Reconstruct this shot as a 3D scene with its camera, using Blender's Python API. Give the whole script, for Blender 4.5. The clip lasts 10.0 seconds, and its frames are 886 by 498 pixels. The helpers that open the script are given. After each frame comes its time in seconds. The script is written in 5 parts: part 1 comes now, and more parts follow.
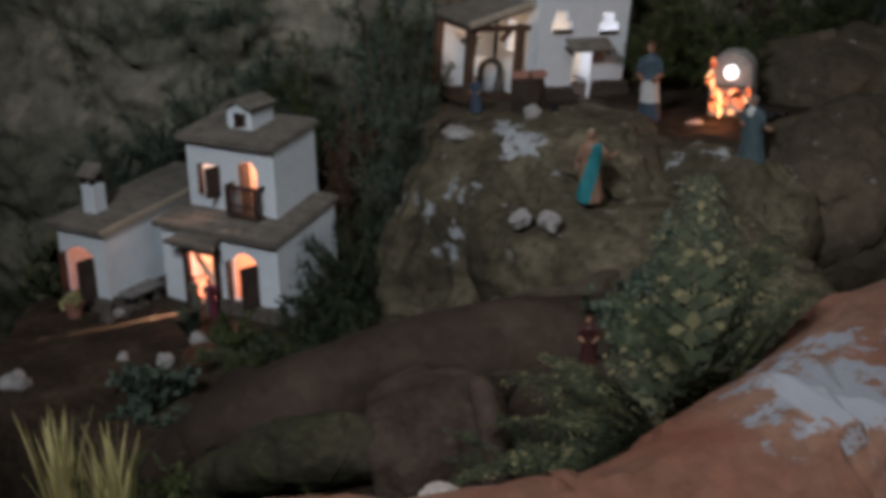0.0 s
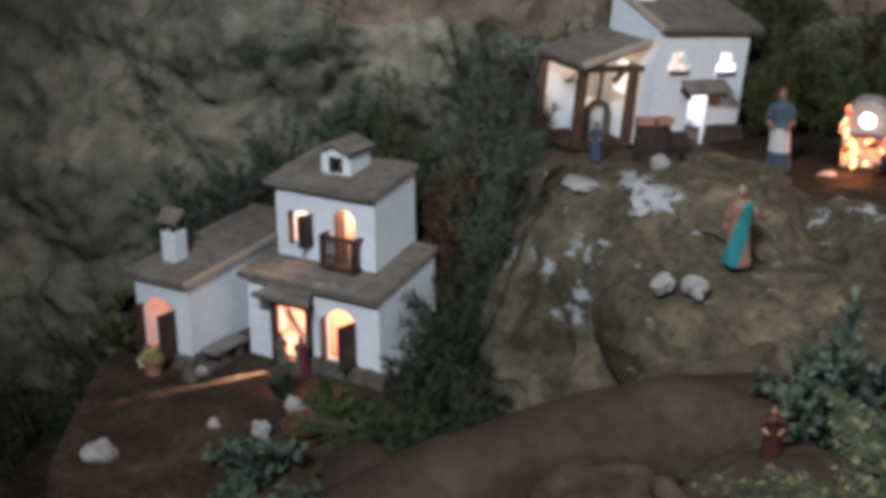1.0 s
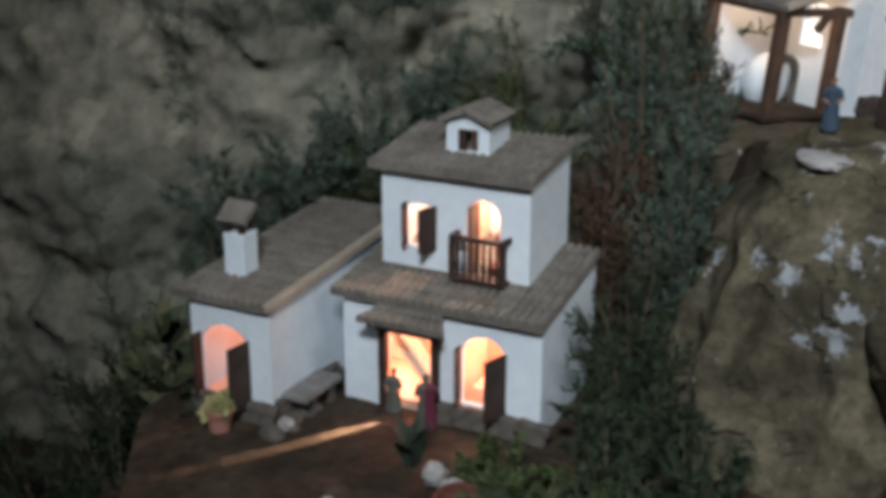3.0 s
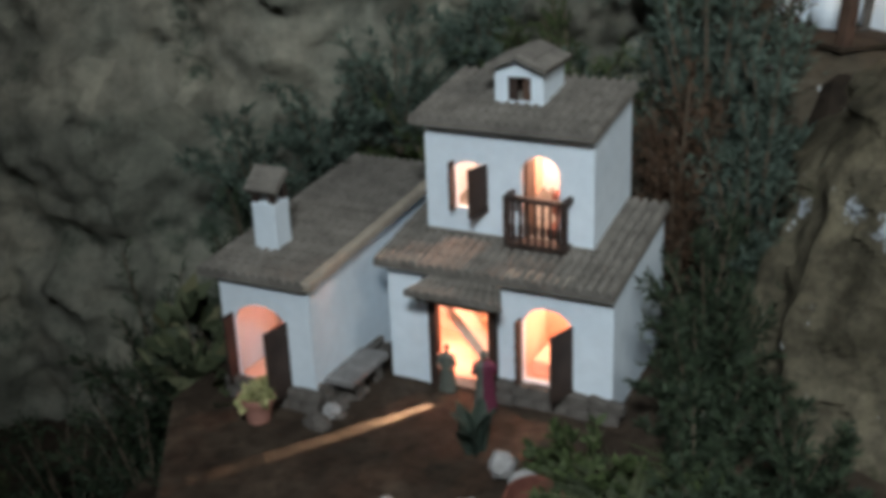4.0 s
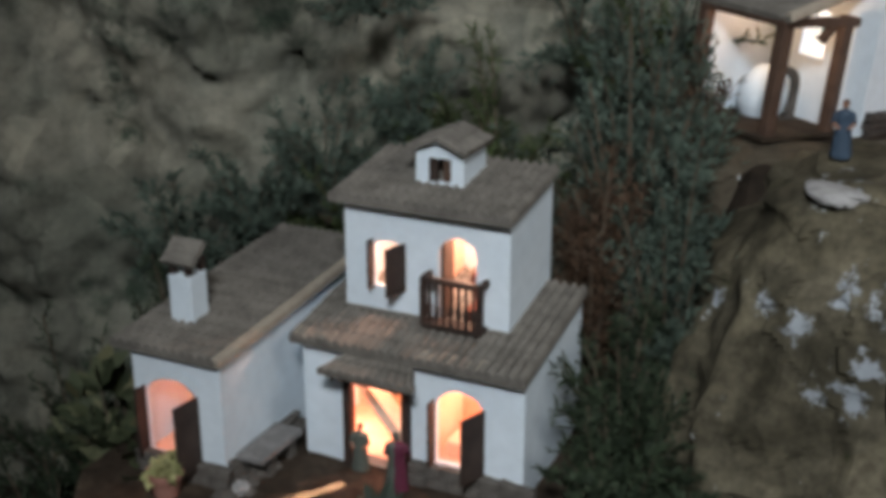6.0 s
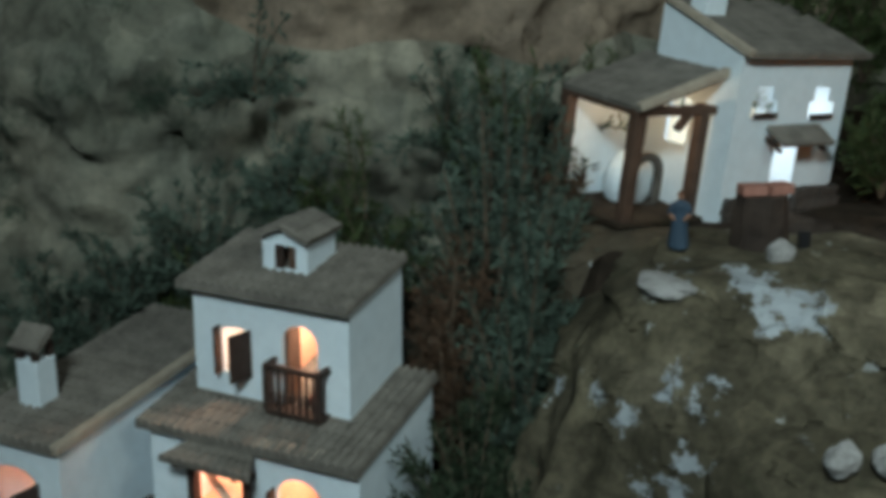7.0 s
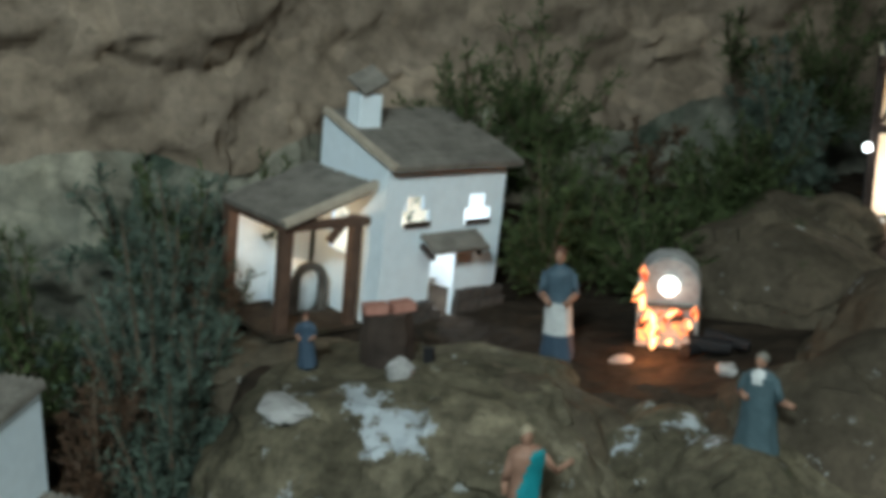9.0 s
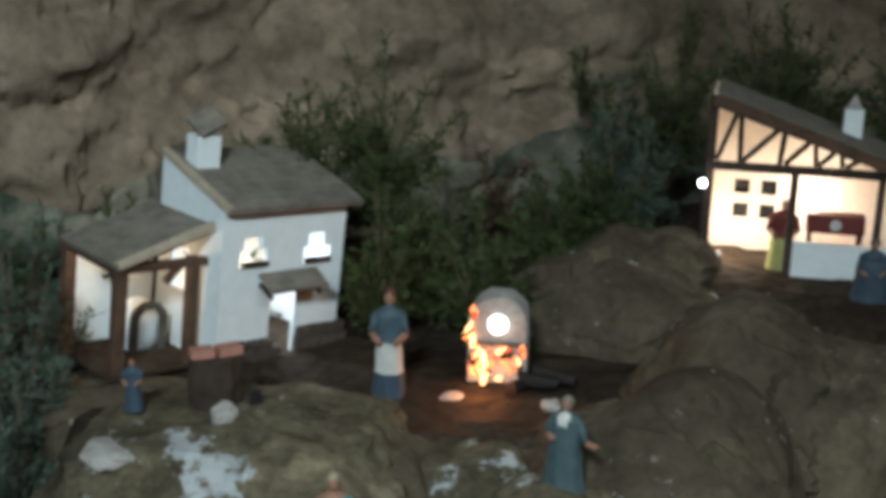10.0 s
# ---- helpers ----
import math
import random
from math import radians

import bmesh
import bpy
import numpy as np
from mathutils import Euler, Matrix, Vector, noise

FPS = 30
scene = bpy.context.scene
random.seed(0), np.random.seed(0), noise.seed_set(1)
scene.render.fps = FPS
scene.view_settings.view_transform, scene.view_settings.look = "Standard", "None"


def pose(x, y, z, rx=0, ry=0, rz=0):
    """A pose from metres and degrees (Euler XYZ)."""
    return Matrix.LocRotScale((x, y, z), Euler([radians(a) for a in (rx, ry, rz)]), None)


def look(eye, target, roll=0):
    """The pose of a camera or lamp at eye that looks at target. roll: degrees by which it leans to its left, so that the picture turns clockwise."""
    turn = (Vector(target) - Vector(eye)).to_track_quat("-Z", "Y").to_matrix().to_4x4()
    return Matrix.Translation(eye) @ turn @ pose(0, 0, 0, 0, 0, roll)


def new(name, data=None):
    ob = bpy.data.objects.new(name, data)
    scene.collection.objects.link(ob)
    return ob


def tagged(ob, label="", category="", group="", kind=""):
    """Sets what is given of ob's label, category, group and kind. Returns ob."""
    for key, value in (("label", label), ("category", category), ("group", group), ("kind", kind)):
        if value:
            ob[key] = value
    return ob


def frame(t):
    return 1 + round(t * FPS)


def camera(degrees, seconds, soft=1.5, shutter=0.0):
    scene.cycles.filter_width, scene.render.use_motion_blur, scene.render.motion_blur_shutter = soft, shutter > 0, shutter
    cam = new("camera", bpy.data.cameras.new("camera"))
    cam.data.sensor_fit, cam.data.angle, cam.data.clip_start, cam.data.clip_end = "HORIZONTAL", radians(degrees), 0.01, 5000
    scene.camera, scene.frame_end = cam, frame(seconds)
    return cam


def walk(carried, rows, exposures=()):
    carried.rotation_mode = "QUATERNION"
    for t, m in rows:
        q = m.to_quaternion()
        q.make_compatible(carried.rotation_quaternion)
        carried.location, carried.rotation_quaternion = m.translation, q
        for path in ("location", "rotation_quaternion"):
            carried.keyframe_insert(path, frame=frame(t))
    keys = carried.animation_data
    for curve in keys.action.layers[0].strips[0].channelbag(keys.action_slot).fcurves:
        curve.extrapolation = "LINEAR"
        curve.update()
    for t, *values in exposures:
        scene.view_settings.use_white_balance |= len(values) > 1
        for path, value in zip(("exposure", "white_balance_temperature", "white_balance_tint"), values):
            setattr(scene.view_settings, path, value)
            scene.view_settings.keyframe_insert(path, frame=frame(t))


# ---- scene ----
cam = camera(40.0, 10.0, soft=5.0, shutter=0.0)
PATH = [
    (0, (1.5066, -1.5922, 0.5492), (1.0182, -0.7874, 0.2117), -1.31),
    (0.5, (1.3865, -1.6123, 0.5837), (0.8988, -0.8008, 0.2617), -0.60),
    (1, (1.2544, -1.5396, 0.5616), (0.7668, -0.7294, 0.2364), -0.47),
    (1.5, (1.1196, -1.4755, 0.5537), (0.6475, -0.6638, 0.2098), -0.36),
    (2, (0.9753, -1.3949, 0.5203), (0.5191, -0.5792, 0.1647), -0.50),
    (2.5, (0.8351, -1.3241, 0.4761), (0.4003, -0.4970, 0.1200), -0.14),
    (3, (0.7258, -1.2580, 0.3922), (0.2963, -0.4148, 0.0688), 0.13),
    (4.5, (0.6012, -1.1287, 0.3819), (0.1739, -0.3164, -0.0152), -3.20),
    (5, (0.6040, -1.1306, 0.3896), (0.1829, -0.3125, -0.0019), -2.06),
    (6.5, (0.7150, -1.0810, 0.4321), (0.3108, -0.2234, 0.1141), 0.58),
    (7, (0.7962, -1.0399, 0.4521), (0.3912, -0.1764, 0.1513), 0.44),
    (7.5, (0.8450, -1.0103, 0.4779), (0.4647, -0.1332, 0.1849), 0.34),
    (8, (0.9084, -0.9859, 0.5090), (0.5524, -0.0967, 0.2216), 0.30),
    (8.5, (0.9680, -0.9667, 0.5296), (0.6358, -0.0656, 0.2510), 0.25),
    (9, (1.0226, -0.9516, 0.5424), (0.7251, -0.0344, 0.2777), 0.55),
    (9.5, (1.0712, -0.9423, 0.5643), (0.8079, -0.0131, 0.3050), 1.04),
    (10, (1.1187, -0.9477, 0.5958), (0.8924, -0.0088, 0.3365), 1.51),
]
walk(cam, [(t, look(eye, target, roll)) for t, eye, target, roll in PATH],
     exposures=[(0.0, -0.97, 6700, 17), (0.6, -0.22, 6550, 18), (1.2, -0.04, 6500, 18), (3.0, -0.02, 6450, 13), (4.5, -0.14, 6300, 8), (5.2, -0.14, 6350, 10), (6.6, -0.12, 6600, 13), (6.95, -0.5, 6100, -6), (7.2, -0.42, 6100, -6), (7.6, -0.28, 6050, -7), (8.0, -0.14, 6050, -8), (10.0, -0.12, 6300, 0)])

# ---- light ----
world = bpy.data.worlds.new("dim_room")
scene.world = world
world.use_nodes = True
world.node_tree.nodes["Background"].inputs[0].default_value = (0.55, 0.62, 0.72, 1)
world.node_tree.nodes["Background"].inputs[1].default_value = 0.02


def area(name, eye, target, size, watts, colour, size_y=None):
    lamp = bpy.data.lights.new(name, "AREA")
    lamp.size, lamp.energy, lamp.color = size, watts, colour
    if size_y:
        lamp.shape, lamp.size_y = "RECTANGLE", size_y
    ob = new(name, lamp)
    ob.matrix_world = look(eye, target)
    return ob


def bulb(name, place, watts, colour, radius=0.006):
    lamp = bpy.data.lights.new(name, "POINT")
    lamp.energy, lamp.color, lamp.shadow_soft_size = watts, colour, radius
    ob = new(name, lamp)
    ob.location = place
    return ob


# unseen cool key light added over and behind the visitor; cone dims edges
beam = bpy.data.lights.new("unseen_spotlight", "SPOT")
beam.energy, beam.color, beam.shadow_soft_size, beam.spot_size, beam.spot_blend = 370.0, (0.88, 0.94, 0.97), 0.24, math.radians(60), 1.0
new("unseen_spotlight", beam).matrix_world = look((0.95, -2.0, 1.72), (0.47, 0.35, 0.05))
# warmer spot added to brighten the near mound and grass; no source known
near = bpy.data.lights.new("unseen_spotlight", "SPOT")
near.energy, near.color, near.shadow_soft_size, near.spot_size, near.spot_blend = 155.0, (1.0, 0.93, 0.85), 0.15, math.radians(40), 0.7
new("unseen_spotlight", near).matrix_world = look((1.3, -1.5, 1.74), (1.10, -0.93, 0.0))
# unseen fill added from the right for the barn and small house
area("unseen_fill", (2.3, -0.6, 1.74), (1.0, 0.6, 0.1), 0.9, 21.0, (0.98, 0.96, 0.90), 0.5)

WARM = (1.0, 0.53, 0.35)


# ---- materials ----
def nodes_of(name):
    m = bpy.data.materials.new(name)
    m.use_nodes = True
    nt = m.node_tree
    return m, nt, nt.nodes["Principled BSDF"]


def add(nt, kind, **sockets):
    n = nt.nodes.new(kind)
    for k, v in sockets.items():
        n.inputs[k.replace("_", " ")].default_value = v
    return n


def ramp(nt, fac, stops):
    r = nt.nodes.new("ShaderNodeValToRGB")
    el = r.color_ramp.elements
    while len(el) < len(stops):
        el.new(0.5)
    for e, (p, c) in zip(el, stops):
        e.position, e.color = p, (*c, 1)
    nt.links.new(fac, r.inputs[0])
    return r.outputs[0]


def mix(nt, fac, a, b, mode="MIX"):
    n = nt.nodes.new("ShaderNodeMix")
    n.data_type, n.blend_type = "RGBA", mode
    for sock, v in ((n.inputs[0], fac), (n.inputs[6], a), (n.inputs[7], b)):
        if isinstance(v, (int, float)):
            sock.default_value = v
        elif isinstance(v, tuple):
            sock.default_value = (*v, 1)
        else:
            nt.links.new(v, sock)
    return n.outputs[2]


def tex(nt, scale, detail=4.0, rough=0.6, kind="noise", coords="Object", shift=(0, 0, 0), stretch=(1, 1, 1)):
    c = nt.nodes.new("ShaderNodeTexCoord")
    mp = nt.nodes.new("ShaderNodeMapping")
    mp.inputs["Location"].default_value = shift
    mp.inputs["Scale"].default_value = stretch
    nt.links.new(c.outputs[coords], mp.inputs[0])
    if kind == "noise":
        n = add(nt, "ShaderNodeTexNoise", Scale=scale, Detail=detail, Roughness=rough)
    else:
        n = add(nt, "ShaderNodeTexVoronoi", Scale=scale)
        n.feature = "DISTANCE_TO_EDGE"
    nt.links.new(mp.outputs[0], n.inputs["Vector"])
    return n.outputs[0]


def relief(nt, bsdf, height, strength, distance):
    b = add(nt, "ShaderNodeBump", Strength=strength, Distance=distance)
    nt.links.new(height, b.inputs["Height"])
    nt.links.new(b.outputs[0], bsdf.inputs["Normal"])


def plain(name, a, b, scale=30.0, rough=0.8, bump=0.15, fine=220.0, metal=0.0, spec=0.3, grain=0.8):
    """Two tones in blotches, with a finer grain and a little relief."""
    m, nt, s = nodes_of(name)
    big = ramp(nt, tex(nt, scale), [(0.35, a), (0.65, b)])
    fleck = ramp(nt, tex(nt, fine, 2.0), [(0.3, (0.78, 0.78, 0.78)), (0.7, (1.0, 1.0, 1.0))])
    nt.links.new(mix(nt, grain, big, fleck, "MULTIPLY"), s.inputs["Base Color"])
    s.inputs["Roughness"].default_value, s.inputs["Metallic"].default_value = rough, metal
    s.inputs["Specular IOR Level"].default_value = spec
    relief(nt, s, tex(nt, fine * 0.6, 3.0), bump, 0.002)
    return m


def paper(name, tones, patches=(), scale=7.0, moss=(0.05, 0.06, 0.03), mossy=0.62, crease=0.7, folds=2.6, speckle=False, grime=0.9, cell=30.0, splash=(0.42, 0.46, 0.50)):
    """Crumpled, painted packing paper: blotches of paint, fine creases, and splashes of white where patches name them."""
    m, nt, s = nodes_of(name)
    col = ramp(nt, tex(nt, scale, 6.0, 0.62), [(0.28, tones[0]), (0.5, tones[1]), (0.72, tones[2])])
    green = ramp(nt, tex(nt, scale * 2.3, 5.0, 0.65, shift=(3, 1, 7)), [(mossy, (0, 0, 0)), (mossy + 0.12, (1, 1, 1))])
    col = mix(nt, green, col, moss)
    dirt = ramp(nt, tex(nt, scale * 9, 4.0, 0.7), [(0.32, (0.45, 0.44, 0.42)), (0.5, (0.85, 0.84, 0.82)), (0.66, (1.15, 1.13, 1.08))])
    col = mix(nt, grime, col, dirt, "MULTIPLY")
    if patches:
        geo = nt.nodes.new("ShaderNodeNewGeometry")
        ragged = tex(nt, 42.0, 4.0, 0.7)
        for (px, py, pz, r) in patches:
            d = nt.nodes.new("ShaderNodeVectorMath")
            d.operation = "DISTANCE"
            d.inputs[1].default_value = (px, py, pz)
            nt.links.new(geo.outputs["Position"], d.inputs[0])
            f = nt.nodes.new("ShaderNodeMath")
            f.operation = "MULTIPLY_ADD"
            f.inputs[1].default_value = 0.14
            nt.links.new(ragged, f.inputs[0])
            nt.links.new(d.outputs["Value"], f.inputs[2])
            k = ramp(nt, f.outputs[0], [(0.0, (1, 1, 1)), (min(0.99, r * 0.85 + 0.058), (1, 1, 1)), (min(1.0, r * 0.85 + 0.070), (0, 0, 0))])
            col = mix(nt, k, col, splash)
    if speckle:
        dots = ramp(nt, tex(nt, 46.0, 3.0, 0.6, shift=(9, 2, 4)), [(0.64, (0, 0, 0)), (0.68, (1, 1, 1))])
        few = ramp(nt, tex(nt, 9.0, 2.0, 0.5, shift=(1, 8, 3)), [(0.50, (0, 0, 0)), (0.60, (1, 1, 1))])
        col = mix(nt, mix(nt, 1.0, dots, few, "MULTIPLY"), col, (0.42, 0.44, 0.44))
    # folds: sharp ridges, darker in their hollows and paler along their crests
    c = nt.nodes.new("ShaderNodeTexCoord")
    fold = add(nt, "ShaderNodeTexNoise", Scale=scale * folds, Detail=4.0, Roughness=0.5)
    fold.noise_type, fold.normalize = "RIDGED_MULTIFRACTAL", True
    nt.links.new(c.outputs["Object"], fold.inputs["Vector"])
    crest = ramp(nt, fold.outputs[0], [(0.45, (0.80, 0.80, 0.80)), (0.75, (1.0, 1.0, 1.0)), (0.95, (1.35, 1.33, 1.28))])
    col = mix(nt, 0.9, col, crest, "MULTIPLY")
    # crushed facets: each took the brush a little differently
    warp = nt.nodes.new("ShaderNodeVectorMath")
    warp.operation = "MULTIPLY_ADD"
    warp.inputs[1].default_value = (0.05, 0.05, 0.05)
    shift = add(nt, "ShaderNodeTexNoise", Scale=16.0, Detail=3.0)
    nt.links.new(shift.outputs["Color"], warp.inputs[0])
    nt.links.new(c.outputs["Object"], warp.inputs[2])
    cells = add(nt, "ShaderNodeTexVoronoi", Scale=cell)
    nt.links.new(warp.outputs[0], cells.inputs["Vector"])
    one = nt.nodes.new("ShaderNodeSeparateColor")
    nt.links.new(cells.outputs["Color"], one.inputs[0])
    brush = ramp(nt, one.outputs[0], [(0.0, (0.80, 0.79, 0.77)), (0.6, (1.0, 1.0, 1.0)), (1.0, (1.24, 1.22, 1.18))])
    col = mix(nt, 0.85, col, brush, "MULTIPLY")
    nt.links.new(col, s.inputs["Base Color"])
    s.inputs["Roughness"].default_value = 0.88
    s.inputs["Specular IOR Level"].default_value = 0.15
    first = add(nt, "ShaderNodeBump", Strength=0.35, Distance=0.012)
    nt.links.new(cells.outputs["Distance"], first.inputs["Height"])
    second = add(nt, "ShaderNodeBump", Strength=crease, Distance=0.02)
    nt.links.new(fold.outputs[0], second.inputs["Height"])
    nt.links.new(first.outputs[0], second.inputs["Normal"])
    nt.links.new(second.outputs[0], s.inputs["Normal"])
    return m


def leafy(name, dark, light, dry=None):
    m, nt, s = nodes_of(name)
    g = nt.nodes.new("ShaderNodeNewGeometry")
    stops = [(0.0, dark), (0.75, light)] + ([(1.0, dry)] if dry else [])
    col = ramp(nt, g.outputs["Random Per Island"], stops)
    col = mix(nt, 0.7, col, ramp(nt, tex(nt, 16.0), [(0.3, (0.5, 0.5, 0.5)), (0.7, (1, 1, 1))]), "MULTIPLY")
    nt.links.new(col, s.inputs["Base Color"])
    s.inputs["Roughness"].default_value = 0.65
    s.inputs["Specular IOR Level"].default_value = 0.2
    return m


def glow(name, colour, strength):
    m, nt, s = nodes_of(name)
    s.inputs["Base Color"].default_value = (*colour, 1)
    s.inputs["Emission Color"].default_value = (*colour, 1)
    s.inputs["Emission Strength"].default_value = strength
    return m


WHITE = plain("whitewash", (0.68, 0.77, 0.84), (0.75, 0.83, 0.89), 10, 0.9, 0.06, 60.0, grain=0.35)
PALECREAM = plain("pale_cream_plaster", (0.80, 0.72, 0.64), (0.86, 0.78, 0.70), 25, 0.9, 0.1)
PEACH = plain("peach_plaster", (0.76, 0.44, 0.32), (0.84, 0.54, 0.40), 25, 0.9, 0.2)
CREAM = plain("cream_plaster", (0.78, 0.68, 0.52), (0.84, 0.74, 0.58), 25, 0.9, 0.2)
TILE = plain("grey_brown_tile", (0.145, 0.134, 0.117), (0.235, 0.218, 0.190), 40, 0.9, 0.4)
EDGE = plain("pale_mortar_and_lit_tile", (0.36, 0.31, 0.25), (0.46, 0.40, 0.32), 40, 0.9, 0.3)
DARKWOOD = plain("dark_stained_wood", (0.030, 0.020, 0.016), (0.060, 0.040, 0.032), 30, 0.7, 0.3)
BROWNWOOD = plain("brown_wood", (0.07, 0.042, 0.030), (0.12, 0.072, 0.05), 30, 0.75, 0.3)
DARKSTONE = plain("dark_brown_stone", (0.04, 0.034, 0.03), (0.08, 0.068, 0.06), 45, 0.9, 0.5)
STONE = plain("grey_stone", (0.075, 0.066, 0.058), (0.15, 0.135, 0.12), 45, 0.9, 0.5)
PALESTONE = plain("pale_stone", (0.26, 0.255, 0.25), (0.44, 0.435, 0.43), 45, 0.9, 0.5)
SLAB = plain("pale_grey_slab", (0.17, 0.165, 0.16), (0.26, 0.255, 0.25), 45, 0.9, 0.4)
REDCLAY = plain("dark_red_clay", (0.10, 0.036, 0.026), (0.16, 0.062, 0.042), 40, 0.9, 0.4)
BRICK = plain("terracotta", (0.32, 0.15, 0.115), (0.42, 0.21, 0.165), 40, 0.9, 0.4)
# ground tone kept darker than the terrace's, standing in for the shaded drop
SOIL = paper("brown_soil", [(0.025, 0.019, 0.014), (0.046, 0.035, 0.026), (0.076, 0.058, 0.043)], mossy=0.66)
TERRACE = paper("terrace_paper", [(0.036, 0.027, 0.020), (0.062, 0.046, 0.034), (0.095, 0.073, 0.054)], mossy=0.70, crease=0.3, cell=22.0)
ROCKPAPER = paper("olive_brown_paper", speckle=True, tones=[(0.057, 0.052, 0.036), (0.128, 0.115, 0.081), (0.238, 0.211, 0.155)], crease=0.6, cell=22.0, grime=0.9,
                  patches=[(0.62, 0.113, 0.046, 0.036), (0.646, 0.108, 0.039, 0.032), (0.583, 0.134, 0.059, 0.024), (0.574, 0.145, 0.059, 0.022), (0.537, 0.038, -0.026, 0.014), (0.564, 0.031, -0.025, 0.016), (0.572, -0.001, -0.091, 0.019), (0.558, 0.009, -0.122, 0.016),
                           (0.529, 0.017, -0.121, 0.014), (0.494, 0.035, -0.072, 0.010), (0.405, 0.107, -0.073, 0.008), (0.456, 0.057, -0.058, 0.006), (0.505, 0.115, 0.070, 0.026), (0.86, 0.37, 0.03, 0.022), (0.83, 0.38, 0.025, 0.016), (0.90, 0.35, 0.035, 0.018), (0.86, 0.33, 0.03, 0.018), (0.90, 0.28, 0.02, 0.022), (0.924, 0.24, 0.025, 0.024), (0.93, 0.30, -0.02, 0.016), (0.84, 0.24, 0.0, 0.014)])
BROWNPAPER = paper("brown_paper", [(0.056, 0.048, 0.035), (0.102, 0.086, 0.063), (0.17, 0.143, 0.106)], mossy=0.64, crease=0.4, cell=17.0, grime=0.6, speckle=True)
# brown paper in a darker tone, standing in for weaker light up front
RIDGEPAPER = paper("shaded_red_brown_paper", [(0.028, 0.021, 0.017), (0.046, 0.035, 0.028), (0.074, 0.057, 0.045)], scale=5.0, grime=0.5, mossy=0.70, crease=0.25, cell=12.0)
MOSSPAPER = paper("mossy_and_shaded_paper", [(0.020, 0.021, 0.014), (0.036, 0.036, 0.024), (0.060, 0.058, 0.040)], scale=8.0, grime=0.8, mossy=0.55, crease=0.5, cell=26.0)
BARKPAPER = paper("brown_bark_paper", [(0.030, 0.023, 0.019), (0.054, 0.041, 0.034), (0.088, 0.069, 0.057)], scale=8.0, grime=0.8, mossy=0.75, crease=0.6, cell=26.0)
BACKPAPER = paper("tan_backdrop_paper", [(0.13, 0.105, 0.080), (0.285, 0.232, 0.182), (0.42, 0.345, 0.275)], scale=4.0, grime=0.55, crease=0.75, cell=13.0, mossy=0.66, moss=(0.10, 0.095, 0.068))
GREYPAPER = paper("grey_green_paper", [(0.090, 0.104, 0.086), (0.235, 0.240, 0.200), (0.42, 0.395, 0.32)], scale=3.2, folds=3.0, grime=0.7, crease=0.7, cell=16.0, mossy=0.56, moss=(0.055, 0.078, 0.058))
REDPAPER = paper("reddish_paper", [(0.23, 0.085, 0.062), (0.21, 0.115, 0.088), (0.23, 0.175, 0.145)], scale=4.0, grime=0.6, crease=0.5, cell=14.0, mossy=0.8, splash=(0.25, 0.30, 0.37),
                 patches=[(1.32, -0.70, 0.11, 0.062), (1.27, -0.66, 0.09, 0.046), (1.31, -0.61, 0.10, 0.040), (1.28, -0.64, 0.09, 0.04), (1.29, -0.76, 0.09, 0.03), (1.31, -0.60, 0.09, 0.03), (1.26, -0.70, 0.08, 0.025), (1.36, -0.66, 0.10, 0.035), (1.35, -0.60, 0.10, 0.03), (1.39, -0.74, 0.10, 0.03), (1.43, -0.66, 0.10, 0.03)])
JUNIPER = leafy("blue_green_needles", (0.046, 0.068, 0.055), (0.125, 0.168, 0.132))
DEEPGREEN = leafy("deep_green_needles", (0.028, 0.042, 0.017), (0.086, 0.116, 0.044))
# the deep green again, with shade put into its colour
SHADEGREEN = leafy("shaded_cypress_needles", (0.016, 0.026, 0.016), (0.050, 0.072, 0.040))
FERNGREEN = leafy("fern_green", (0.022, 0.034, 0.020), (0.056, 0.074, 0.044), (0.19, 0.18, 0.10))
PALEGREEN = leafy("pale_green_leaves", (0.040, 0.052, 0.028), (0.090, 0.105, 0.055), (0.17, 0.16, 0.085))
STRAW = leafy("pale_straw", (0.32, 0.33, 0.14), (0.60, 0.58, 0.30), (0.60, 0.55, 0.30))
RUSTY = leafy("rusty_dry_leaves", (0.045, 0.028, 0.018), (0.12, 0.072, 0.044))
DARKBARK = plain("dark_bark", (0.030, 0.022, 0.018), (0.065, 0.047, 0.037), 30, 0.9, 0.5, 140.0)
BARK = plain("twig_bark", (0.07, 0.05, 0.035), (0.13, 0.10, 0.07), 60)


# ---- building helpers ----
def part(name, bm, material, parent=None, label=""):
    me = bpy.data.meshes.new(name)
    bm.to_mesh(me)
    bm.free()
    me.materials.append(material)
    ob = new(name, me)
    if parent:
        ob.parent = parent
    if label:
        ob["label"] = label
    return ob


def thing(name, m, label, category, group="", kind=""):
    ob = new(name)
    ob.empty_display_size = 0.02
    ob.matrix_world = m
    return tagged(ob, label, category, group, kind)


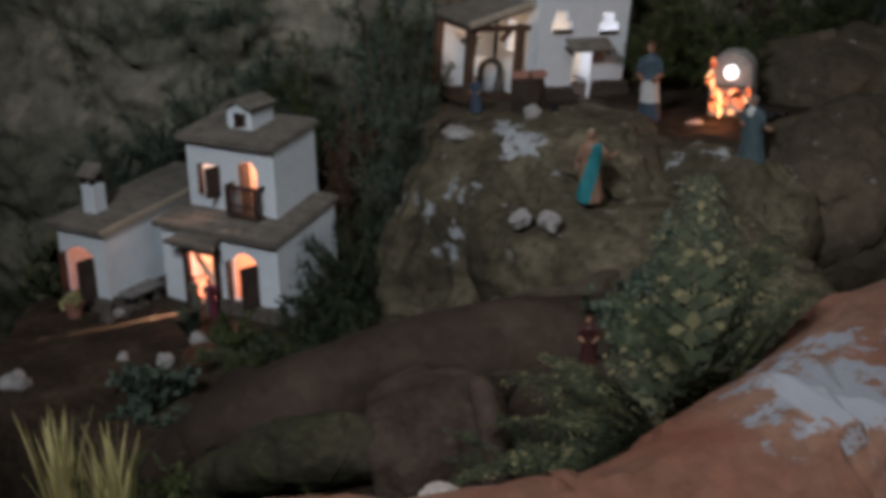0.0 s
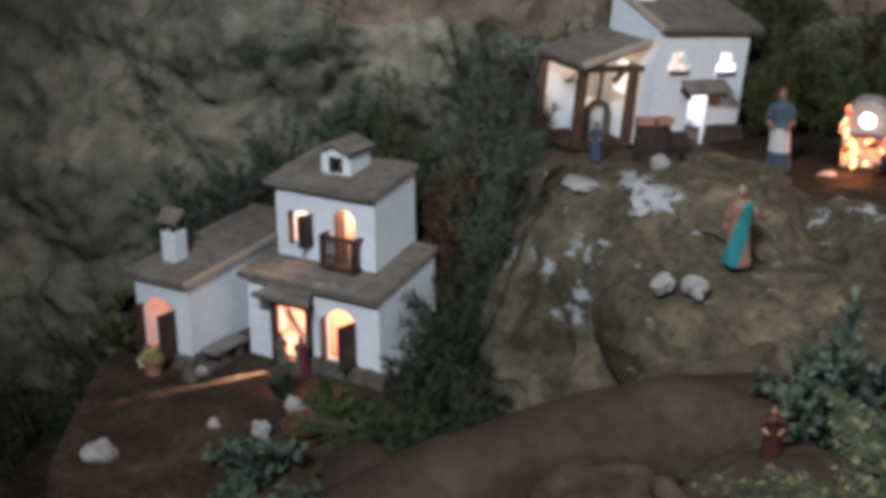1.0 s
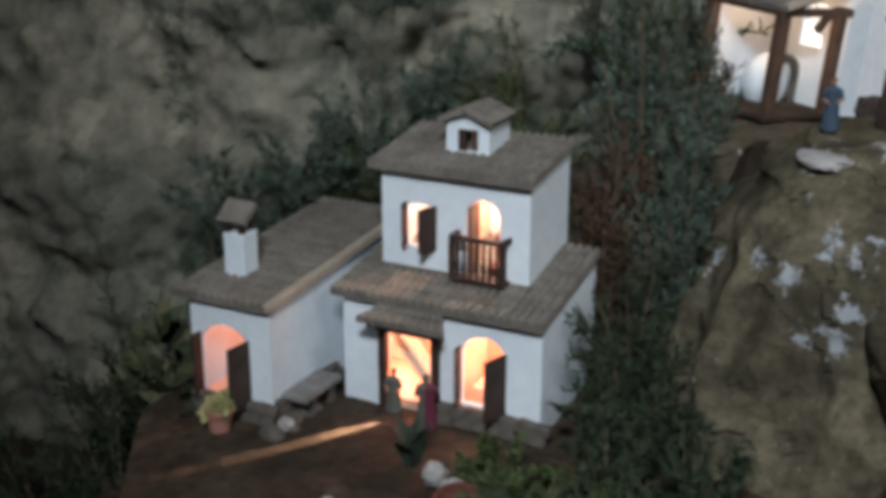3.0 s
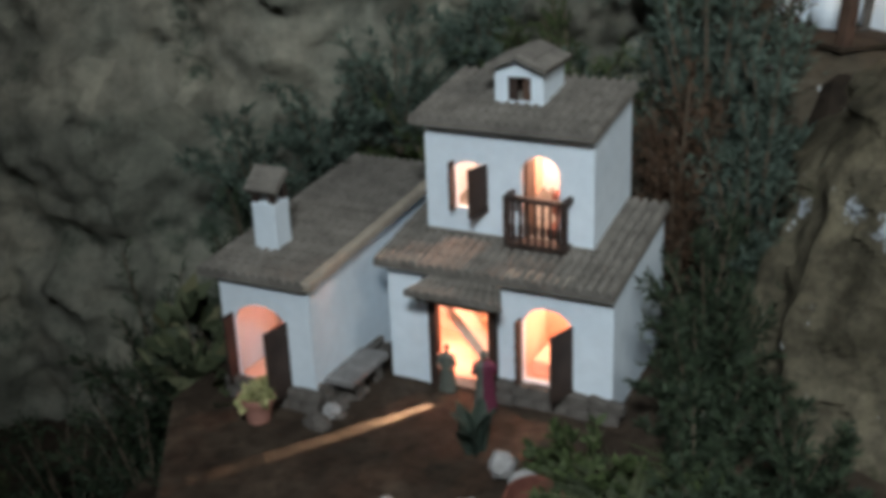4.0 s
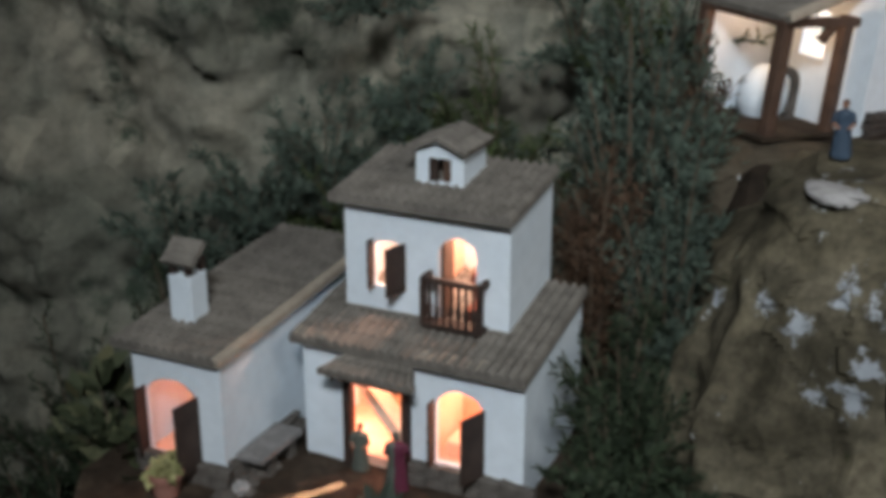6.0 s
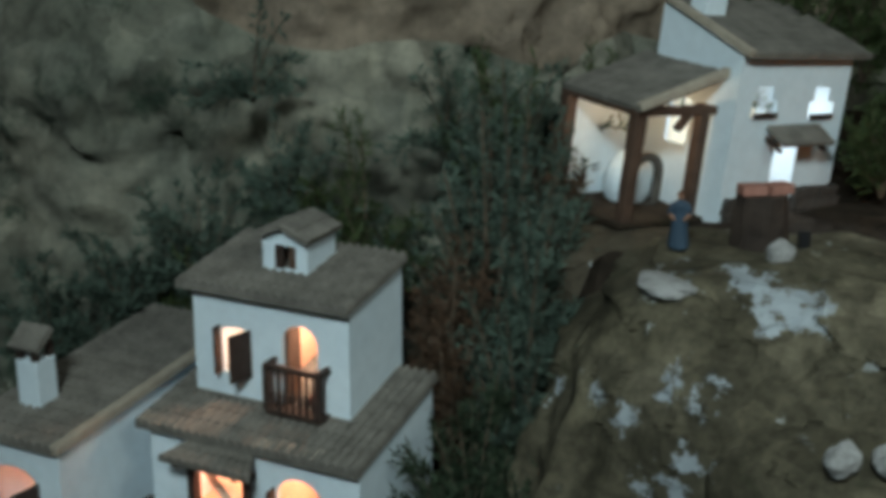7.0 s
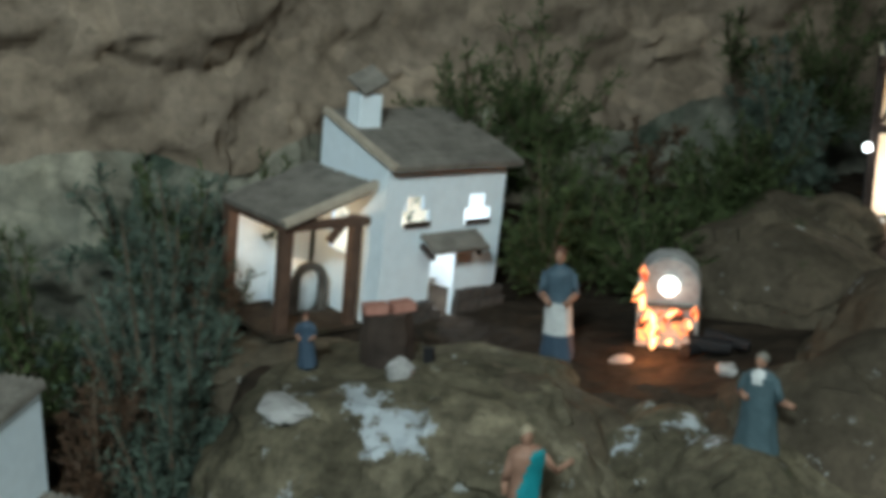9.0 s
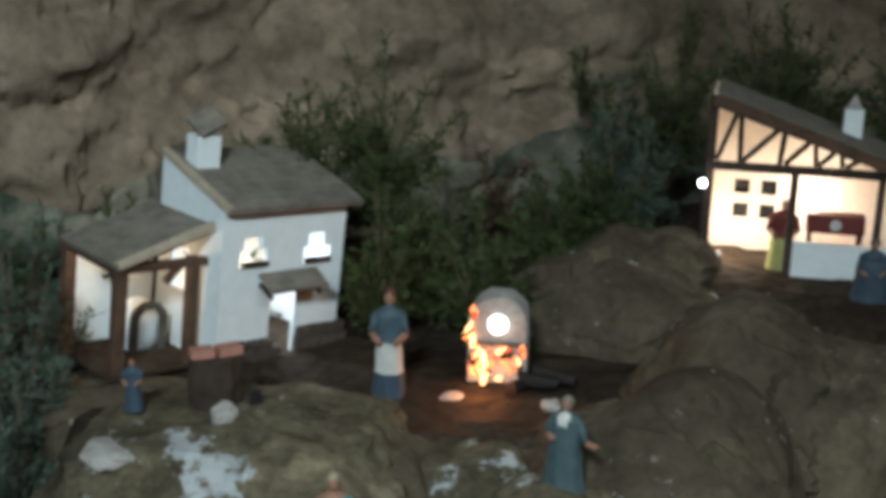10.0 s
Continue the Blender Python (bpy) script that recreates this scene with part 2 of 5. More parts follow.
def box(x0, y0, z0, x1, y1, z1, bevel=0.0, bm=None):
    bm = bm or bmesh.new()
    vs = [bm.verts.new(p) for p in ((x0, y0, z0), (x1, y0, z0), (x1, y1, z0), (x0, y1, z0), (x0, y0, z1), (x1, y0, z1), (x1, y1, z1), (x0, y1, z1))]
    fs = [bm.faces.new([vs[i] for i in f]) for f in ((3, 2, 1, 0), (4, 5, 6, 7), (0, 1, 5, 4), (1, 2, 6, 5), (2, 3, 7, 6), (3, 0, 4, 7))]
    if bevel:
        es = list({e for f in fs for e in f.edges})
        bmesh.ops.bevel(bm, geom=es, offset=bevel, segments=2, affect="EDGES", profile=0.6)
    return bm


def jitter(bm, amount, scale, seed=0.0):
    for v in bm.verts:
        v.co += amount * noise.noise_vector(v.co * scale + Vector((seed, seed * 0.7, 3.1)))
    return bm


def arch(x0, x1, z0, z1, rise):
    """An opening's outline: straight sides, arched head that rises by rise."""
    if rise <= 0:
        return [(x0, z0), (x1, z0), (x1, z1), (x0, z1)]
    c, h = (x0 + x1) / 2, (x1 - x0) / 2
    head = [(c + h * math.cos(a), z1 - rise + rise * math.sin(a)) for a in [math.pi * k / 10 for k in range(11)]]
    return [(x0, z0), (x1, z0)] + head


def slab(outline, holes, y0, y1, plane="xz"):
    """A flat slab with holes through it, from y0 to y1 across its plane."""
    bm = bmesh.new()
    edges = []
    for loop in [outline, *holes]:
        vs = [bm.verts.new((a, y0, b) if plane == "xz" else (y0, a, b)) for a, b in loop]
        edges += [bm.edges.new((vs[i], vs[(i + 1) % len(vs)])) for i in range(len(vs))]
    bmesh.ops.triangle_fill(bm, use_beauty=True, edges=edges)
    out = bmesh.ops.extrude_face_region(bm, geom=list(bm.faces))
    shift = Vector((0, y1 - y0, 0)) if plane == "xz" else Vector((y1 - y0, 0, 0))
    bmesh.ops.translate(bm, verts=[g for g in out["geom"] if isinstance(g, bmesh.types.BMVert)], vec=shift)
    bmesh.ops.recalc_face_normals(bm, faces=list(bm.faces))
    return bm


def roof_tiles(width, depth, pitch_rows, bm=None, thick=0.005, rib=0.0032, along=24, sharp=0.7):
    """A corrugated tile roof over x 0..width, y 0..depth: rounded ribs that run down the slope in courses."""
    bm = bm or bmesh.new()
    n, per = max(3, int(width / 0.0112)), 8
    cols = n * per
    rows = max(2, int(depth / 0.022))
    top = []
    for j in range(rows):
        for side in (0, 1):
            y = depth * (j + side) / rows
            lift = 0.0016 * (1 - side)
            row = []
            for i in range(cols + 1):
                x = width * i / cols
                z = thick + rib * abs(math.sin(math.pi * i / per)) ** sharp + lift + 0.0008 * noise.noise(Vector((x * 60, y * 60, 1)))
                row.append(bm.verts.new((x, y, z)))
            top.append(row)
    for a, b in zip(top, top[1:]):
        for i in range(cols):
            bm.faces.new((a[i], a[i + 1], b[i + 1], b[i]))
    under = [bm.verts.new(p) for p in ((0, 0, 0), (width, 0, 0), (width, depth, 0), (0, depth, 0))]
    bm.faces.new(under[::-1])
    bm.faces.new([under[0], under[1]] + top[0][::-1])
    bm.faces.new([under[2], under[3]] + top[-1])
    bm.faces.new([under[3], under[0]] + [r[0] for r in top])
    bm.faces.new([under[1], under[2]] + [r[-1] for r in top[::-1]])
    return bm


def flat_roof(width, depth, bm=None, thick=0.006, rows=5):
    """A roof of overlapping sheets, a little uneven, in one skin over x 0..width, y 0..depth."""
    bm = bm or bmesh.new()
    cols, lines = 14, []
    for j in range(rows * 3 + 1):
        y = depth * j / (rows * 3)
        step = 0.0016 * (1 - (j % 3) / 3)
        lines.append([bm.verts.new((width * i / cols, y, thick + step + 0.0014 * noise.noise(Vector((width * i / cols * 30, y * 30, 2))))) for i in range(cols + 1)])
    for a, b in zip(lines, lines[1:]):
        for i in range(cols):
            bm.faces.new((a[i], a[i + 1], b[i + 1], b[i]))
    under = [bm.verts.new(p) for p in ((0, 0, 0), (width, 0, 0), (width, depth, 0), (0, depth, 0))]
    bm.faces.new(under[::-1])
    bm.faces.new([under[0], under[1]] + lines[0][::-1])
    bm.faces.new([under[2], under[3]] + lines[-1])
    bm.faces.new([under[3], under[0]] + [r[0] for r in lines])
    bm.faces.new([under[1], under[2]] + [r[-1] for r in lines[::-1]])
    return bm


def moved(bm, m):
    bmesh.ops.transform(bm, matrix=m, verts=list(bm.verts))
    return bm


def facet(q, soft=False):
    """Tilted planes that meet in creases and ridges, about one to a unit; soft: rounded where they meet."""
    total, best = 0.0, -9.0
    for c in noise.voronoi(q)[1]:
        r = noise.noise_vector(c * 5.37 + Vector((1.1, 7.7, 3.3)))
        d = q - c
        if not soft:
            best = max(best, 0.35 * noise.noise(c * 9.1) + 1.25 * r.dot(d) - 0.36 * d.length_squared)
            continue
        total += math.exp(9.0 * (0.35 * noise.noise(c * 9.1) + 0.95 * r.dot(d) - 0.70 * d.length_squared))
    return math.log(total) / 9.0 if soft else best


def crumple(p, scale):
    """Crumpled paper: broken planes that meet in creases, at two sizes."""
    q = p * scale + 0.35 * noise.noise_vector(p * scale * 0.7)
    fold = 1 - 2 * abs(noise.noise(q * 1.3 + Vector((2, 7, 1))))
    return 1.4 * facet(q * 0.55) + 0.75 * facet(q * 1.5 + Vector((4, 1, 9))) + 0.16 * fold + 0.5 * noise.noise(q * 0.4)


def paper_rock(name, centre, radii, turn, material, label, fold=0.02, scale=9.0, level=5, top=0.0, seed=0.0, category="rock"):
    """A lump of crumpled painted paper, a thing of its own. top: how far its upper side is flattened."""
    bm = bmesh.new()
    bmesh.ops.create_icosphere(bm, subdivisions=level, radius=1.0)
    s = Vector((seed, seed * 1.3, -seed))
    for v in bm.verts:
        d = v.co.normalized()
        p = Vector((d.x * radii[0], d.y * radii[1], d.z * radii[2]))
        if top and d.z > 0:
            p.z *= 1 - top * d.z
        big = noise.noise(p * 6 + s) * 0.16 * min(radii)
        v.co = p + d * (big * 1.6 + fold * crumple(p + s, scale)) + fold * 0.4 * noise.noise_vector(p * scale * 1.5 + s)
    ob = part(name, bm, material)
    ob.matrix_world = pose(*centre, 0, 0, turn)
    return tagged(ob, label, category)


def mound(name, line, material, label, fold=0.015, scale=9.0, around=56, along_n=110, seed=0.0, category="rock", squash=1.0):
    """A long lump of crumpled paper swept along line: rows of x, y, z, radius. Its ends close."""
    bm = bmesh.new()
    s = Vector((seed, -seed, seed * 0.3))
    pts = [Vector(r[:3]) for r in line]
    rings = []
    for i in range(along_n):
        u = (len(line) - 1) * i / (along_n - 1)
        k = min(len(line) - 2, int(u))
        f = u - k
        q = [pts[max(0, min(len(pts) - 1, k + d))] for d in (-1, 0, 1, 2)]
        c = 0.5 * ((2 * q[1]) + (q[2] - q[0]) * f + (2 * q[0] - 5 * q[1] + 4 * q[2] - q[3]) * f * f + (3 * q[1] - q[0] - 3 * q[2] + q[3]) * f**3)
        t = ((q[2] - q[1]) * 1.0).normalized()
        r = line[k][3] + (line[k + 1][3] - line[k][3]) * f
        r *= math.sqrt(max(0.0004, 1 - abs(2 * i / (along_n - 1) - 1) ** 6))
        side = t.cross(Vector((0, 0, 1))).normalized()
        up = side.cross(t).normalized()
        ring = []
        for j in range(around):
            a = 2 * math.pi * j / around
            d = side * math.cos(a) + up * math.sin(a) * squash
            p = c + d * r
            p += d * fold * crumple(p + s, scale) + fold * 0.4 * noise.noise_vector(p * scale * 1.5 + s)
            ring.append(bm.verts.new(p))
        rings.append(ring)
    for a, b in zip(rings, rings[1:]):
        for j in range(around):
            bm.faces.new((a[j], a[(j + 1) % around], b[(j + 1) % around], b[j]))
    bm.faces.new(rings[0][::-1])
    bm.faces.new(rings[-1])
    bmesh.ops.recalc_face_normals(bm, faces=list(bm.faces))
    return tagged(part(name, bm, material), label, category)


# ---- the ground and the room ----
def smooth(a, b, x):
    t = max(0.0, min(1.0, (x - a) / (b - a)))
    return t * t * (3 - 2 * t)


def ground_height(x, y, top=-0.315):
    low = -0.60
    edge = smooth(-0.275, -0.235, x + 0.68 * min(0.0, y + 0.20))  # terrace's left brink
    front = smooth(-0.62, -0.50, y)
    terrace = top + 0.02 * smooth(-0.1, 0.2, y)
    h = low + (terrace - low) * edge * front
    upper = 0.022 + 0.035 * smooth(0.75, 0.95, y)
    bank = smooth(0.0, 0.16, (y - 0.10 - 0.35 * max(0.0, x - 0.62)) + 0.0) * smooth(0.31, 0.42, x + 0.1 * y)
    h = h + (upper - h) * bank
    return h


def sheet(name, xs, ys, height, material, fold, scale, label, kind="structure"):
    bm = bmesh.new()
    rows = []
    for y in ys:
        row = []
        for x in xs:
            p = Vector((x, y, 0))
            z = height(x, y)
            p.z = z
            w = noise.noise_vector(p * scale * 0.7) * fold * 0.5
            row.append(bm.verts.new((x + w.x, y + w.y, z + fold * crumple(p, scale))))
        rows.append(row)
    for a, b in zip(rows, rows[1:]):
        for i in range(len(a) - 1):
            bm.faces.new((a[i], a[i + 1], b[i + 1], b[i]))
    return tagged(part(name, bm, material), label, "ground", kind=kind)


def steps(a, b, n):
    return [a + (b - a) * k / (n - 1) for k in range(n)]


sheet("ground", steps(-1.3, 2.4, 300), steps(-1.5, 1.9, 280), ground_height, SOIL, 0.008, 16.0, "brown painted paper and soil, stepped in terraces")



def terrace_height(x, y):
    return max(-0.47, ground_height(x, y, -0.290))


sheet("ground_terrace", steps(-0.36, 0.40, 140), steps(-0.68, 0.12, 140), terrace_height, TERRACE, 0.0035, 11.0, "brown painted paper terrace before the white house")

LINE = [(-1.5, -0.35), (-0.9, 0.0), (-0.5, 0.14), (-0.20, 0.26), (0.08, 0.42), (0.30, 0.60), (0.45, 0.85), (0.68, 1.08), (0.95, 1.32), (1.35, 1.5), (1.9, 1.55), (2.5, 1.5)]


def along(u):
    k = min(len(LINE) - 2, int(u))
    f = u - k
    q = [Vector((*LINE[max(0, min(len(LINE) - 1, k + d))], 0)) for d in (-1, 0, 1, 2)]
    return 0.5 * ((2 * q[1]) + (q[2] - q[0]) * f + (2 * q[0] - 5 * q[1] + 4 * q[2] - q[3]) * f * f + (3 * q[1] - q[0] - 3 * q[2] + q[3]) * f**3)


def backdrop(name, z0, z1, back, material, fold, scale, label, nu=420, nz=90, seed=0.0, lie=1.0, u0=0.0, u1=None, fine=1.0):
    bm = bmesh.new()
    rows = []
    u1 = u1 or len(LINE) - 1.001
    for j in range(nz):
        v = j / (nz - 1)
        row = []
        for i in range(nu):
            u = u0 + (u1 - u0) * i / (nu - 1)
            c = along(u)
            t = (along(min(len(LINE) - 1.001, u + 0.01)) - along(max(0, u - 0.01))).normalized()
            n = Vector((-t.y, t.x, 0))
            p = c + n * (back(u, v)) + Vector((0, 0, z0 + ((z1(u) if callable(z1) else z1) - z0) * v))
            q = p + Vector((seed, 0, seed))
            stretched = Vector((q.x, q.y, q.z * lie))
            warp = stretched + 0.06 * noise.noise_vector(stretched * scale * 0.8)
            p -= n * fold * (2.4 * facet(warp * scale * 0.9, True) + 0.9 * facet(warp * scale * 2.1) + 0.55 * facet(warp * scale * 4.6) + 0.25 * fine * facet(warp * scale * 9.0) + 0.8 * noise.noise(stretched * scale * 0.5))
            p += 0.25 * fold * noise.noise_vector(stretched * scale * 1.4)
            row.append(bm.verts.new(p))
        rows.append(row)
    for a, b in zip(rows, rows[1:]):
        for i in range(nu - 1):
            bm.faces.new((a[i], a[i + 1], b[i + 1], b[i]))
    ob = tagged(part(name, bm, material), label, "backdrop", kind="structure")
    for f in ob.data.polygons:
        f.use_smooth = True
    return ob


backdrop("backdrop_lower", -0.75, lambda u: 0.195 + 0.11 * (1 - smooth(2.3, 4.2, u)) + 0.02 * math.sin(5 * u), lambda u, v: 0.12 * v * v, GREYPAPER, 0.06, 4.8, "crumpled grey-green painted paper hillside")
backdrop("backdrop_upper", 0.06, 1.05, lambda u, v: 0.21 + 0.12 * v, BACKPAPER, 0.045, 4.4, "crumpled tan paper mountains behind the village", seed=4.0, lie=1.8, fine=0.45)


def room():
    dull = plain("dark_hall_paint", (0.10, 0.10, 0.11), (0.13, 0.13, 0.14), 2, 0.9, 0.05)
    x0, x1, y0, y1, z0, z1 = -3.0, 4.0, -4.0, 2.6, -1.0, 1.8
    for name, b, label in (("floor", (x0, y0, z0 - 0.05, x1, y1, z0), "dark hall floor"), ("ceiling", (x0, y0, z1, x1, y1, z1 + 0.05), "dark hall ceiling"),
                           ("wall_north", (x0, y1, z0, x1, y1 + 0.05, z1), "dark hall wall behind the scene"), ("wall_south", (x0, y0 - 0.05, z0, x1, y0, z1), "dark hall wall"),
                           ("wall_west", (x0 - 0.05, y0, z0, x0, y1, z1), "dark hall wall"), ("wall_east", (x1, y0, z0, x1 + 0.05, y1, z1), "dark hall wall")):
        tagged(part(name, box(*b), dull), label, name.split("_")[0], kind="structure")


room()


# ---- the two-storeyed white house ----
def shutter(parent, hinge, width, z0, z1, turn, name="shutter"):
    """A dark board shutter, hinged at (x, y); turn: degrees that it stands open from the wall's line."""
    bm = box(0, -0.003, z0, width, 0, z1, 0.0006)
    for k in range(1, 3):
        box(width * 0.08, -0.0042, z0 + (z1 - z0) * (0.22 * k + 0.15), width * 0.92, -0.003, z0 + (z1 - z0) * (0.22 * k + 0.19), 0, bm)
    ob = part(name, bm, DARKWOOD, parent, "dark wooden shutter")
    ob.matrix_local = pose(hinge[0], hinge[1], 0, 0, 0, turn)
    return ob


def stones(parent, x0, x1, y, z0, z1, seed, name="stone", facing=(0, -1), material=None):
    """A rough plinth of small stones set along a wall's foot."""
    rng = random.Random(seed)
    z = z0
    while z < z1:
        h = rng.uniform(0.011, 0.018)
        x = x0
        while x < x1:
            w = rng.uniform(0.013, 0.026)
            bm = box(-w / 2, -0.006, -h / 2, w / 2, 0.006, h / 2, 0.003)
            jitter(bm, 0.0025, 90, rng.random() * 9)
            ob = part(name, bm, material or STONE, parent)
            ob.location = (x + w / 2, y + rng.uniform(-0.002, 0.002), z + h / 2)
            if facing[0]:
                ob.location = (y + rng.uniform(-0.002, 0.002), x + w / 2, z + h / 2)
                ob.rotation_euler.z = math.pi / 2
            x += w * 0.96
        z += h * 0.95


def white_house():
    h = thing("model_house", pose(0, 0, 0), "white two-storey model house with brown tiled roofs and lit windows", "model house")
    T = 0.006
    base = -0.30
    # upper storey
    up = [(0, -0.16), (0.2, -0.16), (0.2, 0.004), (0, 0.004)]
    part("upper_front_wall", slab(up, [arch(0.038, 0.076, -0.091, -0.037, 0.006), arch(0.116, 0.161, -0.124, -0.022, 0.020)], 0, T), WHITE, h)
    side = [(T, -0.16), (0.122, -0.16), (0.122, 0.022), (T, 0.004)]
    part("upper_right_wall", slab(side, [], 0.2 - T, 0.2, "yz"), WHITE, h)
    part("upper_left_wall", slab(side, [], 0, T, "yz"), WHITE, h)
    part("upper_back_wall", slab([(T, -0.3), (0.2 - T, -0.3), (0.2 - T, 0.022), (T, 0.022)], [], 0.116, 0.122), WHITE, h)
    part("upper_floor", box(T, T, -0.135, 0.2 - T, 0.115, -0.129), PEACH, h)
    part("inner_wall", box(0.088, 0.055, -0.128, 0.094, 0.115, 0.0), PEACH, h, "peach inner wall")
    roof = moved(roof_tiles(0.217, 0.143, 8, rib=0.0078), pose(-0.012, -0.014, 0.004, 8.5, 0, 0))
    part("upper_roof", roof, TILE, h, "grey-brown corrugated tile roof")
    strip = part("flashing", box(-0.002, -0.005, -0.132, 0.202, -0.0005, -0.1185, 0.001), TILE, h, "grey mortar strip at the wall's foot")
    part("flashing", moved(box(0.2005, 0, 0, 0.205, 0.118, 0.0135, 0.001), pose(0, 0, -0.132, 10.5, 0, 0)), TILE, strip)
    # lower storey
    low = [(-0.023, base), (0.244, base), (0.244, -0.146), (-0.023, -0.146)]
    part("lower_front_wall", slab(low, [arch(0.038, 0.104, base + 0.005, -0.180, 0.0), arch(0.142, 0.198, -0.259, -0.170, 0.024)], -0.06, -0.06 + T), WHITE, h)
    lside = [(-0.06 + T, base), (0.112, base), (0.112, -0.115), (-0.06 + T, -0.146)]
    part("lower_right_wall", slab(lside, [], 0.244 - T, 0.244, "yz"), WHITE, h)
    part("lower_left_wall", slab(lside, [], -0.023, -0.023 + T, "yz"), WHITE, h)
    part("lower_back_wall", box(-0.017, 0.050, base, 0.238, 0.056, -0.13), PEACH, h)
    part("lower_floor", box(-0.017, -0.054, base, 0.238, 0.050, -0.275), PEACH, h)
    part("partition", box(0.118, -0.054, -0.274, 0.124, 0.050, -0.14), PEACH, h, "peach inner wall")
    roof = roof_tiles(0.281, 0.196, 8, rib=0.0075)
    lower = part("lower_roof", moved(roof, pose(-0.034, -0.071, -0.1465, 10.5, 0, 0)), TILE, h, "grey-brown corrugated tile roof")
    # pale strips put on some tile ends in place of light along the eave
    for k in (0, 1, 2, 3, 4, 14, 15, 16, 17, 19, 20):
        end = moved(box(-0.0032, 0, 0, 0.0032, 0.020 - 0.002 * (k % 4), 0.0022, 0.001), pose(-0.0285 + 0.0112 * k, -0.0715, -0.1360, 10.5, 0, 0))
        part("lit_tile_end", jitter(end, 0.0006, 90, k), EDGE, lower, "pale strip on the tile's end, standing in for light on it")
    # stair behind the door
    bm = moved(box(0, 0, -0.014, 0.122, 0.026, 0.0, 0.001), pose(0.034, -0.046, -0.176, 0, 49, 0))
    stair = part("stair", bm, CREAM, h, "peach plaster stair inside the open door")
    for k in range(7):
        x, z = 0.040 + 0.0105 * k, -0.182 - 0.0121 * k
        part("step", box(x, -0.020, z - 0.012, x + 0.012, 0.010, z), CREAM, stair)
    # wing
    wl = [(-0.180, base), (-0.0635, base), (-0.0635, -0.145), (-0.180, -0.145)]
    part("wing_front_wall", slab(wl, [arch(-0.163, -0.095, -0.268, -0.173, 0.024)], -0.162, -0.162 + T), WHITE, h)
    wside = [(-0.162 + T, base), (0.185, base), (0.185, -0.120), (-0.162 + T, -0.145)]
    part("wing_right_wall", slab(wside, [], -0.0635 - T, -0.0635, "yz"), WHITE, h)
    part("wing_left_wall", slab(wside, [], -0.180, -0.180 + T, "yz"), WHITE, h)
    part("wing_back_wall", box(-0.174, -0.03, base, -0.0695, -0.024, -0.148), PEACH, h, "peach inner wall")
    part("wing_floor", box(-0.174, -0.155, base, -0.0695, -0.03, -0.272), PEACH, h)
    roof = moved(roof_tiles(0.140, 0.35, 7, rib=0.0065), pose(-0.203, -0.170, -0.144, 4.2, 0, 0))
    part("wing_roof", roof, TILE, h, "flat grey-brown roof")
    bm = moved(box(0, 0, 0, 0.012, 0.35, 0.011, 0.002), pose(-0.067, -0.170, -0.143, 4.2, 0, 0))
    part("roof_edge", jitter(bm, 0.001, 50), EDGE, h, "pale mortar strip along the roof's edge")
    # chimney
    ch = part("chimney", box(-0.166, -0.107, -0.145, -0.136, -0.077, -0.075, 0.0012), WHITE, h)
    for x in (-0.165, -0.144):
        for y in (-0.106, -0.084):
            part("chimney_post", box(x, y, -0.075, x + 0.007, y + 0.007, -0.058), DARKWOOD, ch)
    part("chimney_cap", moved(flat_roof(0.042, 0.034, rows=3, thick=0.006), pose(-0.172, -0.108, -0.064, 38, 0, 0)), TILE, ch, "sloping tiled chimney cap")
    # dormer
    d = part("dormer", slab([(0.070, 0.0), (0.128, 0.0), (0.128, 0.060), (0.099, 0.073), (0.070, 0.060)], [arch(0.086, 0.113, 0.026, 0.053, 0)], 0.038, 0.038 + T), WHITE, h)
    part("flashing", box(0.069, 0.0335, 0.010, 0.129, 0.0375, 0.0235, 0.001), TILE, d)
    for x in (0.070, 0.128 - T):
        part("dormer_wall", box(x, 0.038 + T, 0.0, x + T, 0.098, 0.060), WHITE, d)
    part("dormer_back", box(0.074, 0.085, 0.0, 0.124, 0.09, 0.055), DARKWOOD, d)
    for s in (-1, 1):
        r = moved(roof_tiles(0.076, 0.040, 3, rib=0.0018), Matrix.Identity(4))
        r = moved(r, pose(0, 0, 0, 0, 0, 90 if s > 0 else -90))
        if s > 0:
            r = moved(r, pose(0.0, 0.028, 0, 0, 0, 0))
        else:
            r = moved(r, pose(0.0, 0.104, 0, 0, 0, 0))
        r = moved(r, pose(0, 0, 0, 0, 23 * s, 0))
        part("dormer_roof", moved(r, pose(0.099 + 0.0375 * s * 0.92 * (1 if s > 0 else 1), 0, 0.0595, 0, 0, 0)), TILE, d)
    # left shutter dark, right one browner: light on it put into the wood colour
    part("shutter", box(0.0865, 0.037, 0.0265, 0.097, 0.040, 0.0525, 0.0005), DARKWOOD, d)
    part("shutter", box(0.102, 0.041, 0.0265, 0.1125, 0.043, 0.0525, 0.0005), BROWNWOOD, d)
    # openings
    shutter(h, (0.077, -0.001), 0.030, -0.092, -0.036, -108)
    shutter(h, (0.037, -0.001), 0.012, -0.092, -0.036, -90)
    part("door_leaf", box(0.117, 0.004, -0.124, 0.121, 0.030, -0.03, 0.0006), BROWNWOOD, h, "brown wooden balcony door leaf, open")
    rail = part("balcony", box(0.105, -0.021, -0.122, 0.176, 0.0, -0.116, 0.001), DARKWOOD, h, "dark wooden balcony with turned balusters")
    part("handrail", box(0.104, -0.023, -0.068, 0.177, -0.016, -0.062, 0.001), DARKWOOD, rail)
